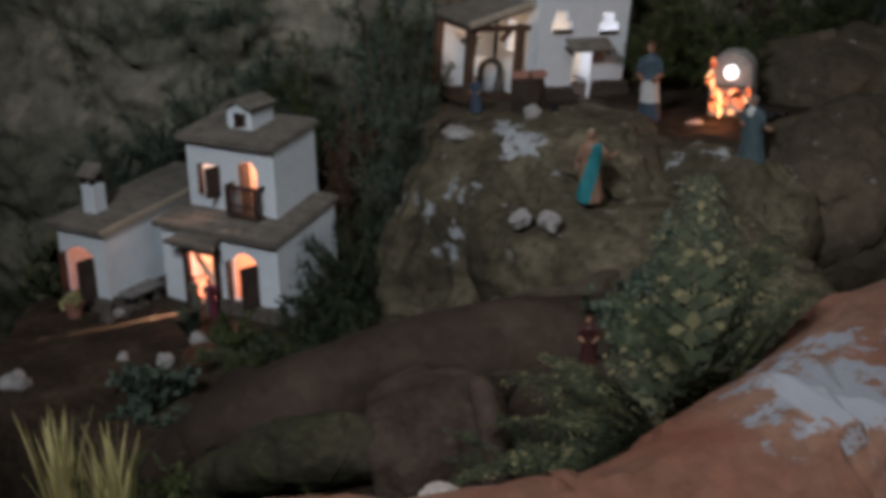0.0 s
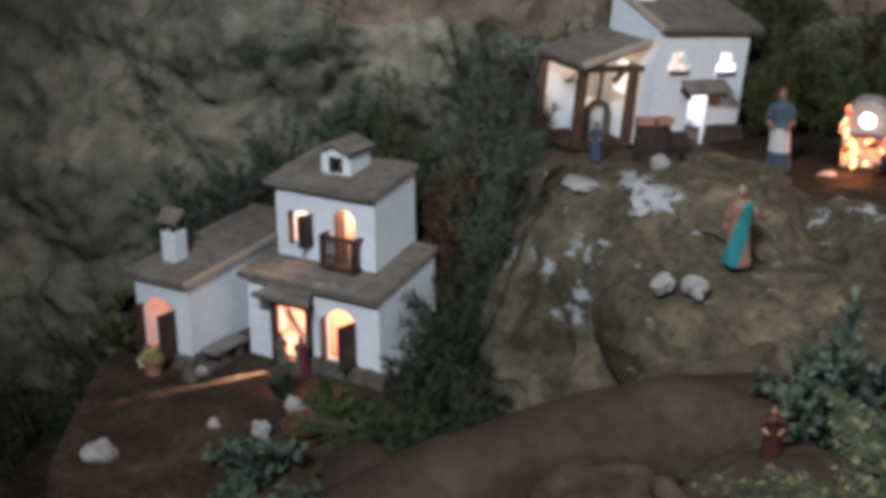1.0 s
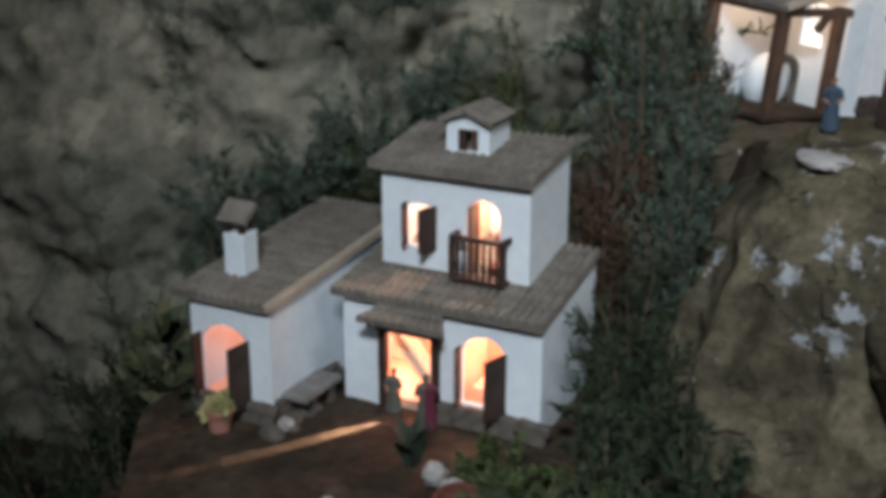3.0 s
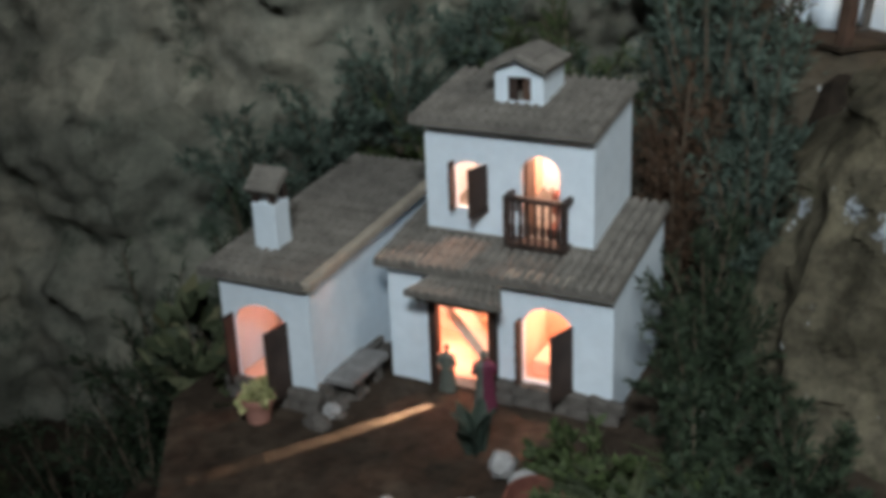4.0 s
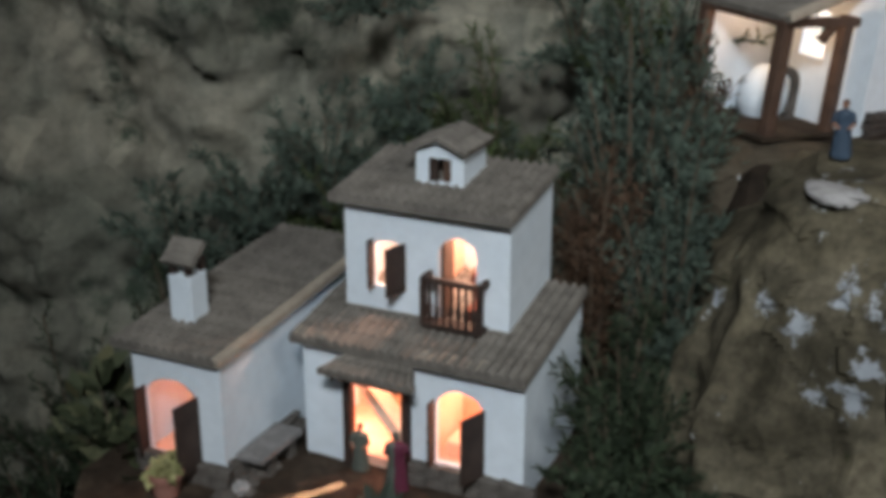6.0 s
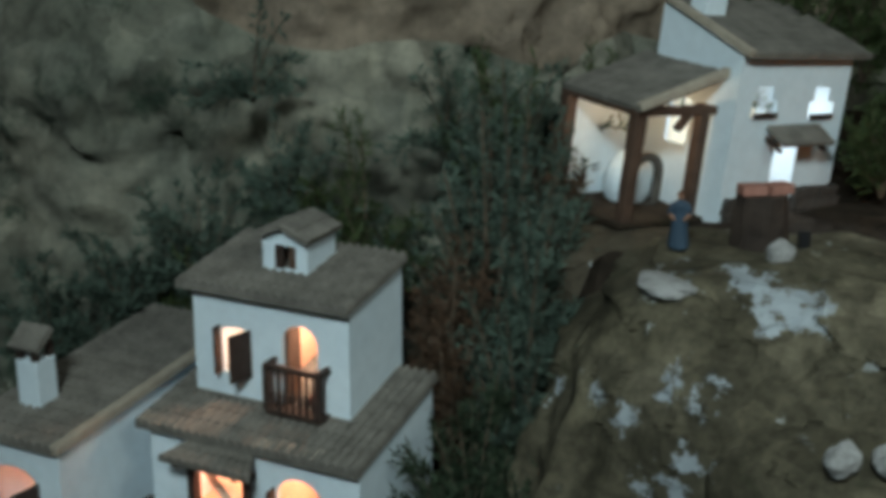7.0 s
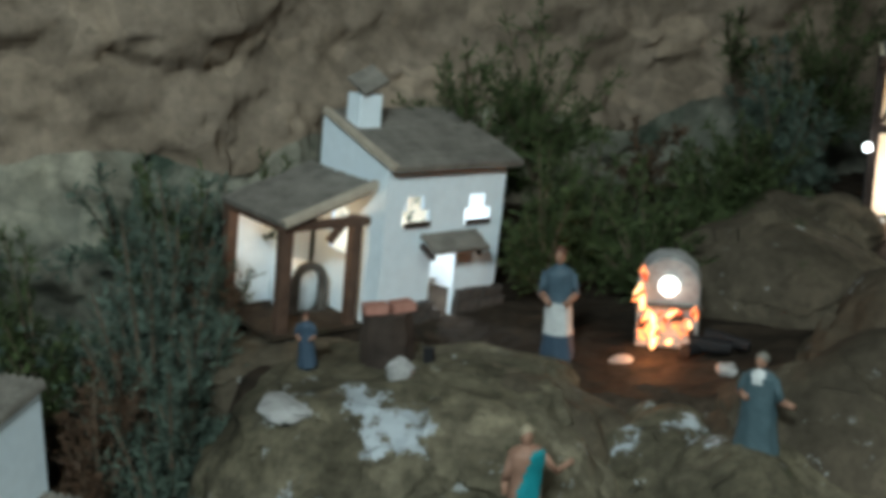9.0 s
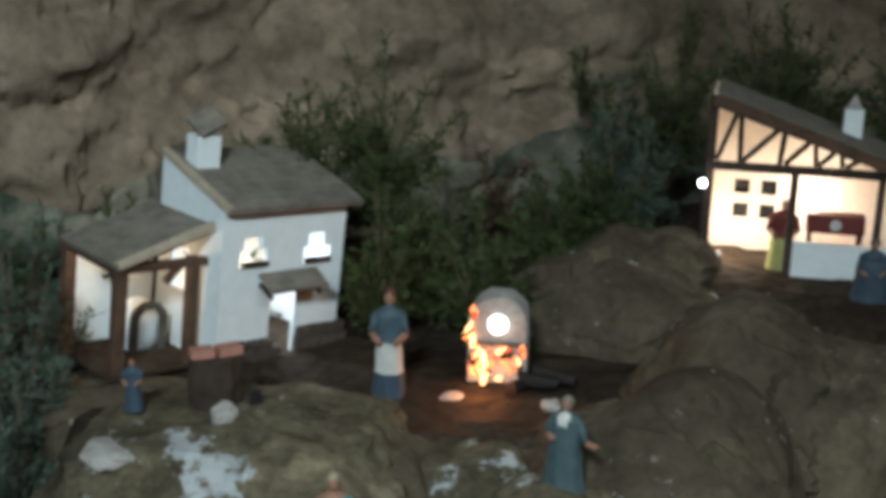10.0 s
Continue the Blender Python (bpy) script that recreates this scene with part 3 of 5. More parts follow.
    for s in (0.104, 0.171):
        part("side_rail", box(s, -0.016, -0.068, s + 0.006, 0, -0.062), DARKWOOD, rail)
        part("corner_post", box(s, -0.023, -0.116, s + 0.006, -0.017, -0.068), DARKWOOD, rail)
    for k in range(7):
        bm = bmesh.new()
        x = 0.1145 + 0.0087 * k
        bmesh.ops.create_cone(bm, cap_ends=True, segments=8, radius1=0.0021, radius2=0.0016, depth=0.052, matrix=pose(x, -0.020, -0.092))
        bmesh.ops.create_cone(bm, cap_ends=True, segments=8, radius1=0.0029, radius2=0.0029, depth=0.010, matrix=pose(x, -0.020, -0.099))
        part("baluster", bm, DARKWOOD, rail)
    # the lower openings
    shutter(h, (0.141, -0.061), 0.014, -0.260, -0.184, -90)
    shutter(h, (0.200, -0.061), 0.036, -0.262, -0.184, -108)
    shutter(h, (-0.164, -0.163), 0.016, -0.270, -0.186, -95)
    shutter(h, (-0.093, -0.163), 0.036, -0.272, -0.186, -98)
    fr = part("door_frame", box(0.030, -0.068, base, 0.039, -0.055, -0.168, 0.001), DARKWOOD, h)
    part("post", box(0.103, -0.068, base, 0.112, -0.055, -0.168, 0.001), DARKWOOD, fr)
    part("lintel", box(0.026, -0.070, -0.182, 0.116, -0.055, -0.172, 0.001), DARKWOOD, fr)
    can = roof_tiles(0.116, 0.040, 3, rib=0.0045)
    for v in can.verts:
        v.co.x = 0.058 + (v.co.x - 0.058) * (1 - 0.32 * v.co.y / 0.040)
    part("door_canopy", moved(can, pose(0.019, -0.100, -0.1625, 12, 0, 0)), TILE, h, "small tiled canopy over the door")
    for x in (0.030, 0.108):
        part("bracket", moved(box(0, 0, 0, 0.005, 0.034, 0.005), pose(x, -0.094, -0.169, 0, 0, 0)), DARKWOOD, h)
    # stone plinths
    stones(h, 0.112, 0.244, -0.064, base - 0.004, -0.264, 3)
    stones(h, -0.180, -0.066, -0.166, base - 0.004, -0.272, 4)
    stones(h, -0.158, -0.02, -0.060, base - 0.004, -0.270, 5, facing=(1, 0))
    # simple furniture seen through the openings
    part("cupboard", box(0.128, 0.060, -0.129, 0.150, 0.085, -0.085, 0.001), REDCLAY, h, "reddish cupboard in the upper room")
    part("bed", box(0.140, 0.012, -0.129, 0.185, 0.045, -0.108, 0.002), REDCLAY, h, "reddish bed behind the balcony")
    part("table", box(-0.160, -0.110, -0.272, -0.118, -0.070, -0.236, 0.001), REDCLAY, h, "reddish table in the wing")
    part("shelf", box(-0.150, -0.040, -0.225, -0.100, -0.030, -0.219, 0.0005), BROWNWOOD, h, "wooden shelf in the wing")
    part("bed", box(0.135, -0.02, -0.2745, 0.190, 0.03, -0.256, 0.002), PEACH, h, "low bed in the lower room")
    # bench in the corner
    b = thing("stone_bench", pose(0, 0, 0), "small stone bench with a pale slab seat beside the house wall", "bench")
    part("seat", jitter(box(-0.060, -0.148, -0.262, -0.024, -0.066, -0.254, 0.002), 0.001, 60), SLAB, b, "pale stone slab")
    for y in (-0.128, -0.085):
        part("support", jitter(box(-0.052, y, -0.30, -0.030, y + 0.014, -0.264, 0.003), 0.002, 60), STONE, b)
    return h


white_house()
bulb("house_bulb", (0.135, 0.07, -0.02), 0.9, WARM)
bulb("house_bulb", (0.05, 0.03, -0.02), 0.6, WARM)
bulb("house_bulb", (0.060, -0.030, -0.160), 0.48, (1.0, 0.43, 0.29), 0.004)
bulb("house_bulb", (0.012, -0.028, -0.235), 0.5, (1.0, 0.43, 0.29), 0.004)
bulb("house_bulb", (0.19, 0.02, -0.17), 0.8, WARM)
bulb("house_bulb", (-0.12, -0.075, -0.17), 0.24, (1.0, 0.36, 0.23))
# unseen spot added inside the door; its squeezed cone shapes the ground streak
spot = bpy.data.lights.new("door_streak_spot", "SPOT")
spot.energy, spot.color, spot.shadow_soft_size, spot.spot_size, spot.spot_blend = 16.0, (1.0, 0.68, 0.44), 0.002, math.radians(34), 0.5
new("door_streak_spot", spot).matrix_world = look((0.085, -0.052, -0.240), (0.018, -0.150, -0.290)) @ Matrix.Diagonal((0.22, 1, 1, 1))


# ---- the small house with the porch, leaning a little ----
BH = Matrix(((0.5300, -0.8440, 0.0808, 0.5005), (0.8440, 0.5349, 0.0407, 0.4398), (-0.0776, 0.0466, 0.9960, 0.2368), (0, 0, 0, 1)))


def porch_house():
    h = thing("model_house", BH, "white model house with a tiled lean-to porch and lit rooms", "model house")
    T, base = 0.006, -0.215
    holes = [[(0.028, -0.079), (0.072, -0.079), (0.072, -0.056), (0.061, -0.056), (0.061, -0.038), (0.034, -0.038), (0.034, -0.056), (0.028, -0.056)],
             [(0.132, -0.082), (0.178, -0.082), (0.178, -0.059), (0.166, -0.059), (0.166, -0.040), (0.139, -0.040), (0.139, -0.059), (0.132, -0.059)],
             [(0.082, base + 0.002), (0.124, base + 0.002), (0.124, -0.116), (0.082, -0.116)]]
    part("front_wall", slab([(0, base), (0.2, base), (0.2, 0), (0, 0)], holes, 0, T), WHITE, h)
    side = [(T, base), (0.15, base), (0.15, 0.042), (T, 0.0)]
    part("left_wall", slab(side, [arch(0.075, 0.115, -0.13, -0.07, 0.0)], 0, T, "yz"), WHITE, h)
    part("right_wall", slab(side, [], 0.2 - T, 0.2, "yz"), WHITE, h)
    part("back_wall", box(T, 0.144, base, 0.2 - T, 0.15, 0.040), CREAM, h)
    part("floor", box(T, T, base, 0.2 - T, 0.144, base + 0.004), CREAM, h)
    roof = moved(flat_roof(0.218, 0.166, rows=9, thick=0.007), pose(-0.002, -0.015, -0.002, 15.8, 0, 0))
    part("roof", roof, TILE, h, "flat grey-brown roof")
    part("roof_edge", jitter(moved(box(0, 0, 0, 0.010, 0.166, 0.010, 0.002), pose(-0.008, -0.015, 0.0, 15.8, 0, 0)), 0.001, 60), EDGE, h, "pale mortar strip along the roof's edge")
    ch = part("chimney", box(0.012, 0.088, -0.01, 0.048, 0.116, 0.078, 0.0012), WHITE, h)
    part("chimney_cap", moved(box(-0.021, -0.018, 0, 0.021, 0.018, 0.006, 0.001), pose(0.030, 0.098, 0.094, 32, -24, 0)), TILE, ch, "tilted tile on the chimney")
    part("chimney_post", box(0.022, 0.096, 0.078, 0.034, 0.106, 0.094), DARKWOOD, ch)
    # small shutters, half closed
    for x, z in ((0.030, -0.078), (0.134, -0.081)):
        part("shutter", box(x, -0.004, z, x + 0.042, -0.001, z + 0.007), DARKWOOD, h)
    can = moved(flat_roof(0.094, 0.036, rows=2, thick=0.004), pose(0.058, -0.034, -0.108, 28, 0, 0))
    part("door_canopy", can, TILE, h, "small canopy over the door")
    for x in (0.062, 0.142):
        part("bracket", moved(box(0, 0, 0, 0.005, 0.03, 0.005), pose(x, -0.026, -0.118, 22, 0, 0)), DARKWOOD, h)
    part("door", moved(box(0, 0, base, 0.040, 0.003, -0.118, 0.0006), pose(0.083, 0.006, 0, 0, 0, 98)), DARKWOOD, h, "dark wooden door, open")
    stones(h, 0.126, 0.2, -0.005, base, -0.176, 11, material=DARKSTONE)
    stones(h, 0.004, 0.080, -0.005, base, -0.190, 12, material=DARKSTONE)
    # the porch
    y0, y1 = 0.03, 0.172
    roof = moved(flat_roof(0.143, y1 - y0 + 0.008, rows=6, thick=0.006), pose(-0.133, y0 - 0.008, -0.072, 0, -17, 0))
    part("porch_roof", roof, TILE, h, "lean-to porch roof")
    part("porch_roof_edge", jitter(moved(box(0, 0, 0, 0.143, 0.011, 0.011, 0.002), pose(-0.133, y0 - 0.012, -0.071, 0, -17, 0)), 0.001, 60), EDGE, h)
    for x, y in ((-0.130, y0), (-0.130, y1 - 0.012)):
        part("porch_post", jitter(box(x, y, base, x + 0.016, y + 0.014, -0.074, 0.0015), 0.0008, 60), BROWNWOOD, h)
    part("porch_post", jitter(box(-0.026, y0 - 0.002, base, -0.011, y0 + 0.012, -0.066, 0.0015), 0.0008, 60), BROWNWOOD, h)
    part("porch_brace", moved(box(0, 0, 0, 0.030, 0.008, 0.009), pose(-0.056, y0, -0.100, 0, -48, 0)), BROWNWOOD, h)
    part("porch_beam", jitter(box(-0.132, y0 - 0.002, -0.079, 0.0, y0 + 0.010, -0.068, 0.0015), 0.0008, 60), BROWNWOOD, h)
    part("porch_beam", jitter(box(-0.132, y0 + 0.01, -0.079, -0.122, y1, -0.068, 0.0015), 0.0008, 60), BROWNWOOD, h)
    part("porch_rafter", moved(box(0, 0, 0, 0.14, 0.008, 0.008), pose(-0.132, y0, -0.078, 0, -17, 0)), BROWNWOOD, h)
    part("porch_back_wall", slab([(-0.125, base), (0, base), (0, -0.045), (-0.125, -0.075)], [], y1 - 0.012, y1 - 0.006), WHITE, h)
    part("porch_floor", box(-0.14, y0 - 0.006, base, 0.0, y1 - 0.013, base + 0.005), SOIL, h)
    # a domed bread oven inside the porch
    ov = bmesh.new()
    bmesh.ops.create_uvsphere(ov, u_segments=20, v_segments=12, radius=0.036, matrix=pose(-0.045, 0.122, -0.185) @ Matrix.Diagonal((1, 0.8, 1.15, 1)))
    part("porch_oven", jitter(ov, 0.002, 40), WHITE, h, "white domed oven in the porch")
    part("oven_arch", slab(arch(-0.072, -0.018, base + 0.006, -0.140, 0.026), [arch(-0.061, -0.029, base + 0.007, -0.151, 0.016)], 0.088, 0.094), STONE, h, "grey stone arch of the oven")
    return h


porch_house()
for place, watts, colour in (((0.10, 0.06, -0.12), 0.60, (0.95, 0.92, 1.0)), ((-0.07, 0.09, -0.085), 0.17, (1.0, 0.64, 0.38))):
    bulb("porch_house_bulb", BH @ Vector(place), watts, colour)


# ---- crumpled paper rocks ----
def paper_cliff(name, centre, profile, label, material, fold=0.027, scale=13.0, seed=0.0):
    """A tall rock of draped, crumpled paper: rings of half-width and half-depth by height, long hanging folds below, a rough flat top."""
    bm = bmesh.new()
    around, s = 230, Vector((seed, -seed, 0.4 * seed))
    levels = []
    for k in range(130):
        u = (len(profile) - 1) * k / 129
        i = min(len(profile) - 2, int(u))
        f = u - i
        levels.append([p + (q - p) * (f * f * (3 - 2 * f) if n else f) for n, (p, q) in enumerate(zip(profile[i], profile[i + 1]))])
    rings = []
    for z, a, b in levels:
        ring = []
        for j in range(around):
            t = 2 * math.pi * j / around
            c, w = math.cos(t), math.sin(t)
            r = (abs(c) ** 2.6 + abs(w) ** 2.6) ** (-1 / 2.6)
            p = Vector((a * r * c, b * r * w, z))
            d = Vector((c, w, 0.15))
            hang = smooth(-0.02, -0.22, z)
            drape = 1 - 2 * abs(noise.noise(Vector((3.2 * c + seed, 3.2 * w, 2.2 * z + seed))))
            p += d * (fold * (1 - 0.55 * hang) * crumple(p + s, scale) + 0.030 * hang * drape + 0.03 * noise.noise(p * 5 + s))
            p += fold * 0.35 * noise.noise_vector(p * scale * 1.3 + s)
            ring.append(bm.verts.new(p))
        rings.append(ring)
    for a, b in zip(rings, rings[1:]):
        for j in range(around):
            bm.faces.new((a[j], a[(j + 1) % around], b[(j + 1) % around], b[j]))
    inner = rings[-1]
    for k in range(1, 14):
        ring = []
        for v in rings[-1]:
            q = v.co.copy()
            q.x, q.y = q.x * (1 - k / 14), q.y * (1 - k / 14)
            q.z = profile[-1][0] + (q.z - profile[-1][0]) * (1 - k / 14) + 0.010 * (k / 14) + 0.008 * crumple(q + s, scale)
            ring.append(bm.verts.new(q))
        for j in range(around):
            bm.faces.new((inner[j], inner[(j + 1) % around], ring[(j + 1) % around], ring[j]))
        inner = ring
    bm.faces.new(inner)
    bmesh.ops.recalc_face_normals(bm, faces=list(bm.faces))
    ob = part(name, bm, material)
    ob.matrix_world = pose(*centre)
    return tagged(ob, label, "rock")


paper_cliff("paper_rock", (0.615, 0.215, 0.0), [(-0.50, 0.215, 0.185), (-0.36, 0.262, 0.225), (-0.28, 0.266, 0.222), (-0.16, 0.246, 0.205), (-0.06, 0.238, 0.188), (0.02, 0.198, 0.150), (0.058, 0.150, 0.105)],
            "large olive-brown draped paper rock splashed with white paint", ROCKPAPER)
paper_rock("paper_rock", (0.80, 0.05, -0.108), (0.22, 0.15, 0.15), 15, ROCKPAPER, "olive-brown crumpled paper ledge", 0.012, 12.0, 6, 0.5, 3.0)
paper_rock("paper_rock", (0.72, 0.24, -0.062), (0.16, 0.11, 0.14), 30, BROWNPAPER, "brown crumpled paper hump before the small house", 0.020, 15.0, 6, 0.2, 3.6)
paper_rock("paper_rock", (0.885, 0.295, -0.090), (0.115, 0.13, 0.14), 15, ROCKPAPER, "grey mossy paper rock below the kiln", 0.022, 14.0, 6, 0.15, 4.0)
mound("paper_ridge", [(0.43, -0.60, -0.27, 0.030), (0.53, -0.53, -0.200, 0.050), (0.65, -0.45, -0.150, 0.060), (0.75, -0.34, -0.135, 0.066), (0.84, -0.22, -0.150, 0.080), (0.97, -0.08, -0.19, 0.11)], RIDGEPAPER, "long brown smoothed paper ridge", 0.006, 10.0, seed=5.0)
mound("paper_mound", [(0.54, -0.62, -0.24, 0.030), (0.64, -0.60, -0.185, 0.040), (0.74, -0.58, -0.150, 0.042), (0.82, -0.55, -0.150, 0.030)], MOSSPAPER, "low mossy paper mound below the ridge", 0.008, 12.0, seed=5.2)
paper_rock("paper_rock", (0.95, -0.31, -0.255), (0.14, 0.13, 0.16), 10, RIDGEPAPER, "brown paper slope beside the bark, shade put into its tone", 0.016, 9.0, 6, 0.0, 5.9)
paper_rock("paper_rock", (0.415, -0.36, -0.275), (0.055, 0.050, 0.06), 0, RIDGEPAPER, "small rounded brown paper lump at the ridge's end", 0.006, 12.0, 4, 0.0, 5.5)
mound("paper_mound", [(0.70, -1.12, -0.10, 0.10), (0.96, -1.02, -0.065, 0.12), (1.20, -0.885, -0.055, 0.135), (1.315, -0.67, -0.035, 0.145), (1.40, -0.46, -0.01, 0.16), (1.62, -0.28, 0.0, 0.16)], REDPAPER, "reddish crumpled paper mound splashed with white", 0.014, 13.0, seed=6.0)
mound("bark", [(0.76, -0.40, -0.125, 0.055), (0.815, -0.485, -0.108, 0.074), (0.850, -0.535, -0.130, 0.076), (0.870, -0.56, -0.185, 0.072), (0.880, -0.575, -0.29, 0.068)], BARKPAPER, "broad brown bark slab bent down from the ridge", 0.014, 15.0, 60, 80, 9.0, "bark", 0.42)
paper_rock("paper_rock", (0.395, 0.375, -0.036), (0.140, 0.130, 0.105), 30, BROWNPAPER, "brown crumpled paper bank under the porch", 0.014, 11.0, 6, 0.35, 15.0)
mound("bark_branch", [(0.86, -0.46, -0.085, 0.012), (0.905, -0.52, -0.070, 0.015), (0.935, -0.555, -0.10, 0.014), (0.95, -0.575, -0.16, 0.012)], DARKBARK, "thin bent brown branch by the bark stump", 0.004, 20.0, 24, 50, 10.0, "branch")
paper_rock("paper_rock", (0.965, 0.73, 0.00), (0.175, 0.12, 0.135), 20, BROWNPAPER, "brown crumpled paper rock behind the kiln", 0.028, 7.0, 6, 0.1, 7.0)
paper_rock("paper_rock", (1.20, 0.58, -0.08), (0.235, 0.205, 0.205), 10, BROWNPAPER, "brown crumpled paper boulder below the barn", 0.034, 7.0, 6, 0.0, 8.0)
paper_rock("paper_rock", (0.98, 1.0, 0.02), (0.13, 0.11, 0.10), 0, BROWNPAPER, "brown crumpled paper rock beside the barn", 0.022, 10.0, 5, 0.0, 8.5)
paper_rock("paper_rock", (1.06, 0.36, -0.10), (0.165, 0.155, 0.19), 0, BROWNPAPER, "brown crumpled paper rock", 0.030, 7.0, 6, 0.0, 9.0)

paper_rock("paper_rock", (0.975, 0.20, -0.085), (0.10, 0.085, 0.13), 0, ROCKPAPER, "grey mossy paper rock under the robed figure", 0.018, 17.0, 5, 0.15, 13.0)
paper_rock("paper_rock", (0.97, 0.06, -0.19), (0.20, 0.17, 0.17), 0, ROCKPAPER, "olive-brown crumpled paper slope below the robed figure", 0.022, 15.0, 6, 0.0, 11.0)
paper_rock("paper_rock", (0.88, -0.04, -0.265), (0.24, 0.12, 0.17), 12, BROWNPAPER, "brown crumpled paper slope behind the ridge", 0.018, 9.0, 6, 0.0, 12.0)


# banks added to carry floating plants; dark where the hollow is only shade
for centre, radii, label in (((1.12, -0.575, -0.265), (0.17, 0.09, 0.22), "added paper bank under the ferns, dark for the shade there"), ((0.58, -0.69, -0.43), (0.26, 0.10, 0.13), "dark mossy paper bank added below the ridge to carry plants"), ((1.01, -0.785, -0.17), (0.09, 0.07, 0.11), "dark mossy paper lump added behind the mound to carry a stone")):
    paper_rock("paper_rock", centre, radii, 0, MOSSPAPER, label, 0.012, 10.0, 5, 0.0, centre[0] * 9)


def stone(place, size, seed, material=None, label="small pale stone lying on the ground", flat=0.7, name="stone"):
    bm = bmesh.new()
    bmesh.ops.create_icosphere(bm, subdivisions=3, radius=1.0)
    off = Vector((seed * 1.7, seed, -seed))
    for v in bm.verts:
        d = v.co.copy()
        r = 1 + 0.35 * noise.noise(d * 1.3 + off) + 0.22 * crumple(d + off, 2.0)
        v.co = Vector((d.x, d.y * 0.85, d.z * flat)) * size * r
    ob = part(name, bm, material or PALESTONE)
    ob.matrix_world = pose(*place, 0, 0, seed * 77)
    return tagged(ob, label, "stone", "pale stones")


for k, (x, y, z, r, fl) in enumerate([(0.709, -0.052, -0.026, 0.016, 0.9), (0.751, -0.042, -0.026, 0.016, 0.9), (0.602, 0.196, 0.070, 0.014, 1.0), (0.503, 0.125, 0.044, 0.034, 0.22),
                                      (0.212, -0.225, -0.275, 0.014, 0.8), (0.182, -0.287, -0.279, 0.014, 0.85), (0.020, -0.455, -0.285, 0.026, 0.7), 
                                      (0.180, -0.205, -0.276, 0.013, 1.0), (0.925, 0.440, 0.026, 0.014, 0.6), (0.80, 0.44, 0.016, 0.020, 0.45),
                                      (1.02, -0.80, -0.03, 0.03, 0.8), (1.05, 0.82, 0.045, 0.02, 0.5), (1.10, 0.86, 0.052, 0.018, 0.5), (0.10, -0.30, -0.285, 0.010, 0.7), (-0.042, -0.165, -0.284, 0.010, 0.8)]):
    stone((x, y, z), r, k + 1.0, flat=fl)

for k in range(14):
    rng = random.Random(200 + k)
    stone((-0.056 + rng.uniform(0, 0.028), -0.185 + 0.011 * k + rng.uniform(-0.004, 0.004) if k < 9 else -0.19, -0.288), rng.uniform(0.006, 0.012), 40.0 + k, STONE, "small dark stone beside the house wall", 0.8)


# ---- plants ----
def sprig_mesh(rng, height, spread, branches, leaves, size, droop=0.2, lean=(0, 0), slim=0.3):
    """Twigs and leaves of one bush about its foot: returns (stem verts, faces), (leaf verts, faces)."""
    sv, sf, lv, lf = [], [], [], []

    def twig(points, r):
        base = len(sv)
        for k, p in enumerate(points):
            rr = r * (1 - 0.75 * k / (len(points) - 1))
            for a in (0, 2.094, 4.189):
                sv.append((p.x + rr * math.cos(a), p.y + rr * math.sin(a), p.z))
        for k in range(len(points) - 1):
            for a in range(3):
                b = (a + 1) % 3
                sf.append((base + 3 * k + a, base + 3 * k + b, base + 3 * k + 3 + b, base + 3 * k + 3 + a))

    def leaf(p, d, s):
        side = d.cross(Vector((rng.gauss(0, 1), rng.gauss(0, 1), rng.gauss(0, 1)))).normalized() * s * slim
        b = len(lv)
        for q in (p, p + d * s * 0.45 + side, p + d * s, p + d * s * 0.45 - side):
            lv.append(q.to_tuple())
        lf.append((b, b + 1, b + 2, b + 3))

    for i in range(branches):
        a = rng.uniform(0, 2 * math.pi)
        reach = spread * math.sqrt(rng.uniform(0.05, 1.0))
        top = height * rng.uniform(0.35, 1.0) * (1 - 0.45 * (reach / spread) ** 2)
        tip = Vector((math.cos(a) * reach + lean[0], math.sin(a) * reach + lean[1], top))
        mid = Vector((tip.x * 0.35, tip.y * 0.35, top * 0.55))
        pts = []
        for k in range(7):
            f = k / 6
            p = 2 * f * (1 - f) * mid + f * f * tip
            p.z -= droop * reach * f * f
            pts.append(p)
        twig(pts, 0.0022 * height / 0.2)
        for k in range(leaves):
            f = rng.uniform(0.10, 1.0)
            s = min(5, int(f * 6))
            q = pts[s].lerp(pts[s + 1], f * 6 - s)
            run = (pts[s + 1] - pts[s]).normalized()
            out = (run * rng.uniform(0.4, 1.1) + Vector((rng.gauss(0, 0.55), rng.gauss(0, 0.55), rng.gauss(0.1, 0.45)))).normalized()
            length = rng.uniform(0.3, 1.0) * 0.17 * height * (1.1 - f * 0.7)
            n = 6
            for j in range(n):
                o2 = (out + 0.30 * Vector((rng.gauss(0, 1), rng.gauss(0, 1), rng.gauss(0, 1)))).normalized()
                leaf(q + out * length * (j + 0.5) / n, o2, size * rng.uniform(0.6, 1.3))
    return (sv, sf), (lv, lf)


def bush(name, place, height, spread, branches, leaves, size, material, label, seed, lean=(0, 0), droop=0.2, slim=0.11, category="shrub"):
    rng = random.Random(seed)
    (sv, sf), (lv, lf) = sprig_mesh(rng, height, spread, branches, leaves, size, droop, lean, slim)
    ob = thing(name, pose(*place), label, category)
    for nm, v, f, m in (("stem", sv, sf, BARK), ("foliage", lv, lf, material)):
        me = bpy.data.meshes.new(nm)
        me.from_pydata(v, [], f)
        me.materials.append(m)
        p = new(nm, me)
        p.parent = ob
        p["kind"] = "stuff"
    return ob


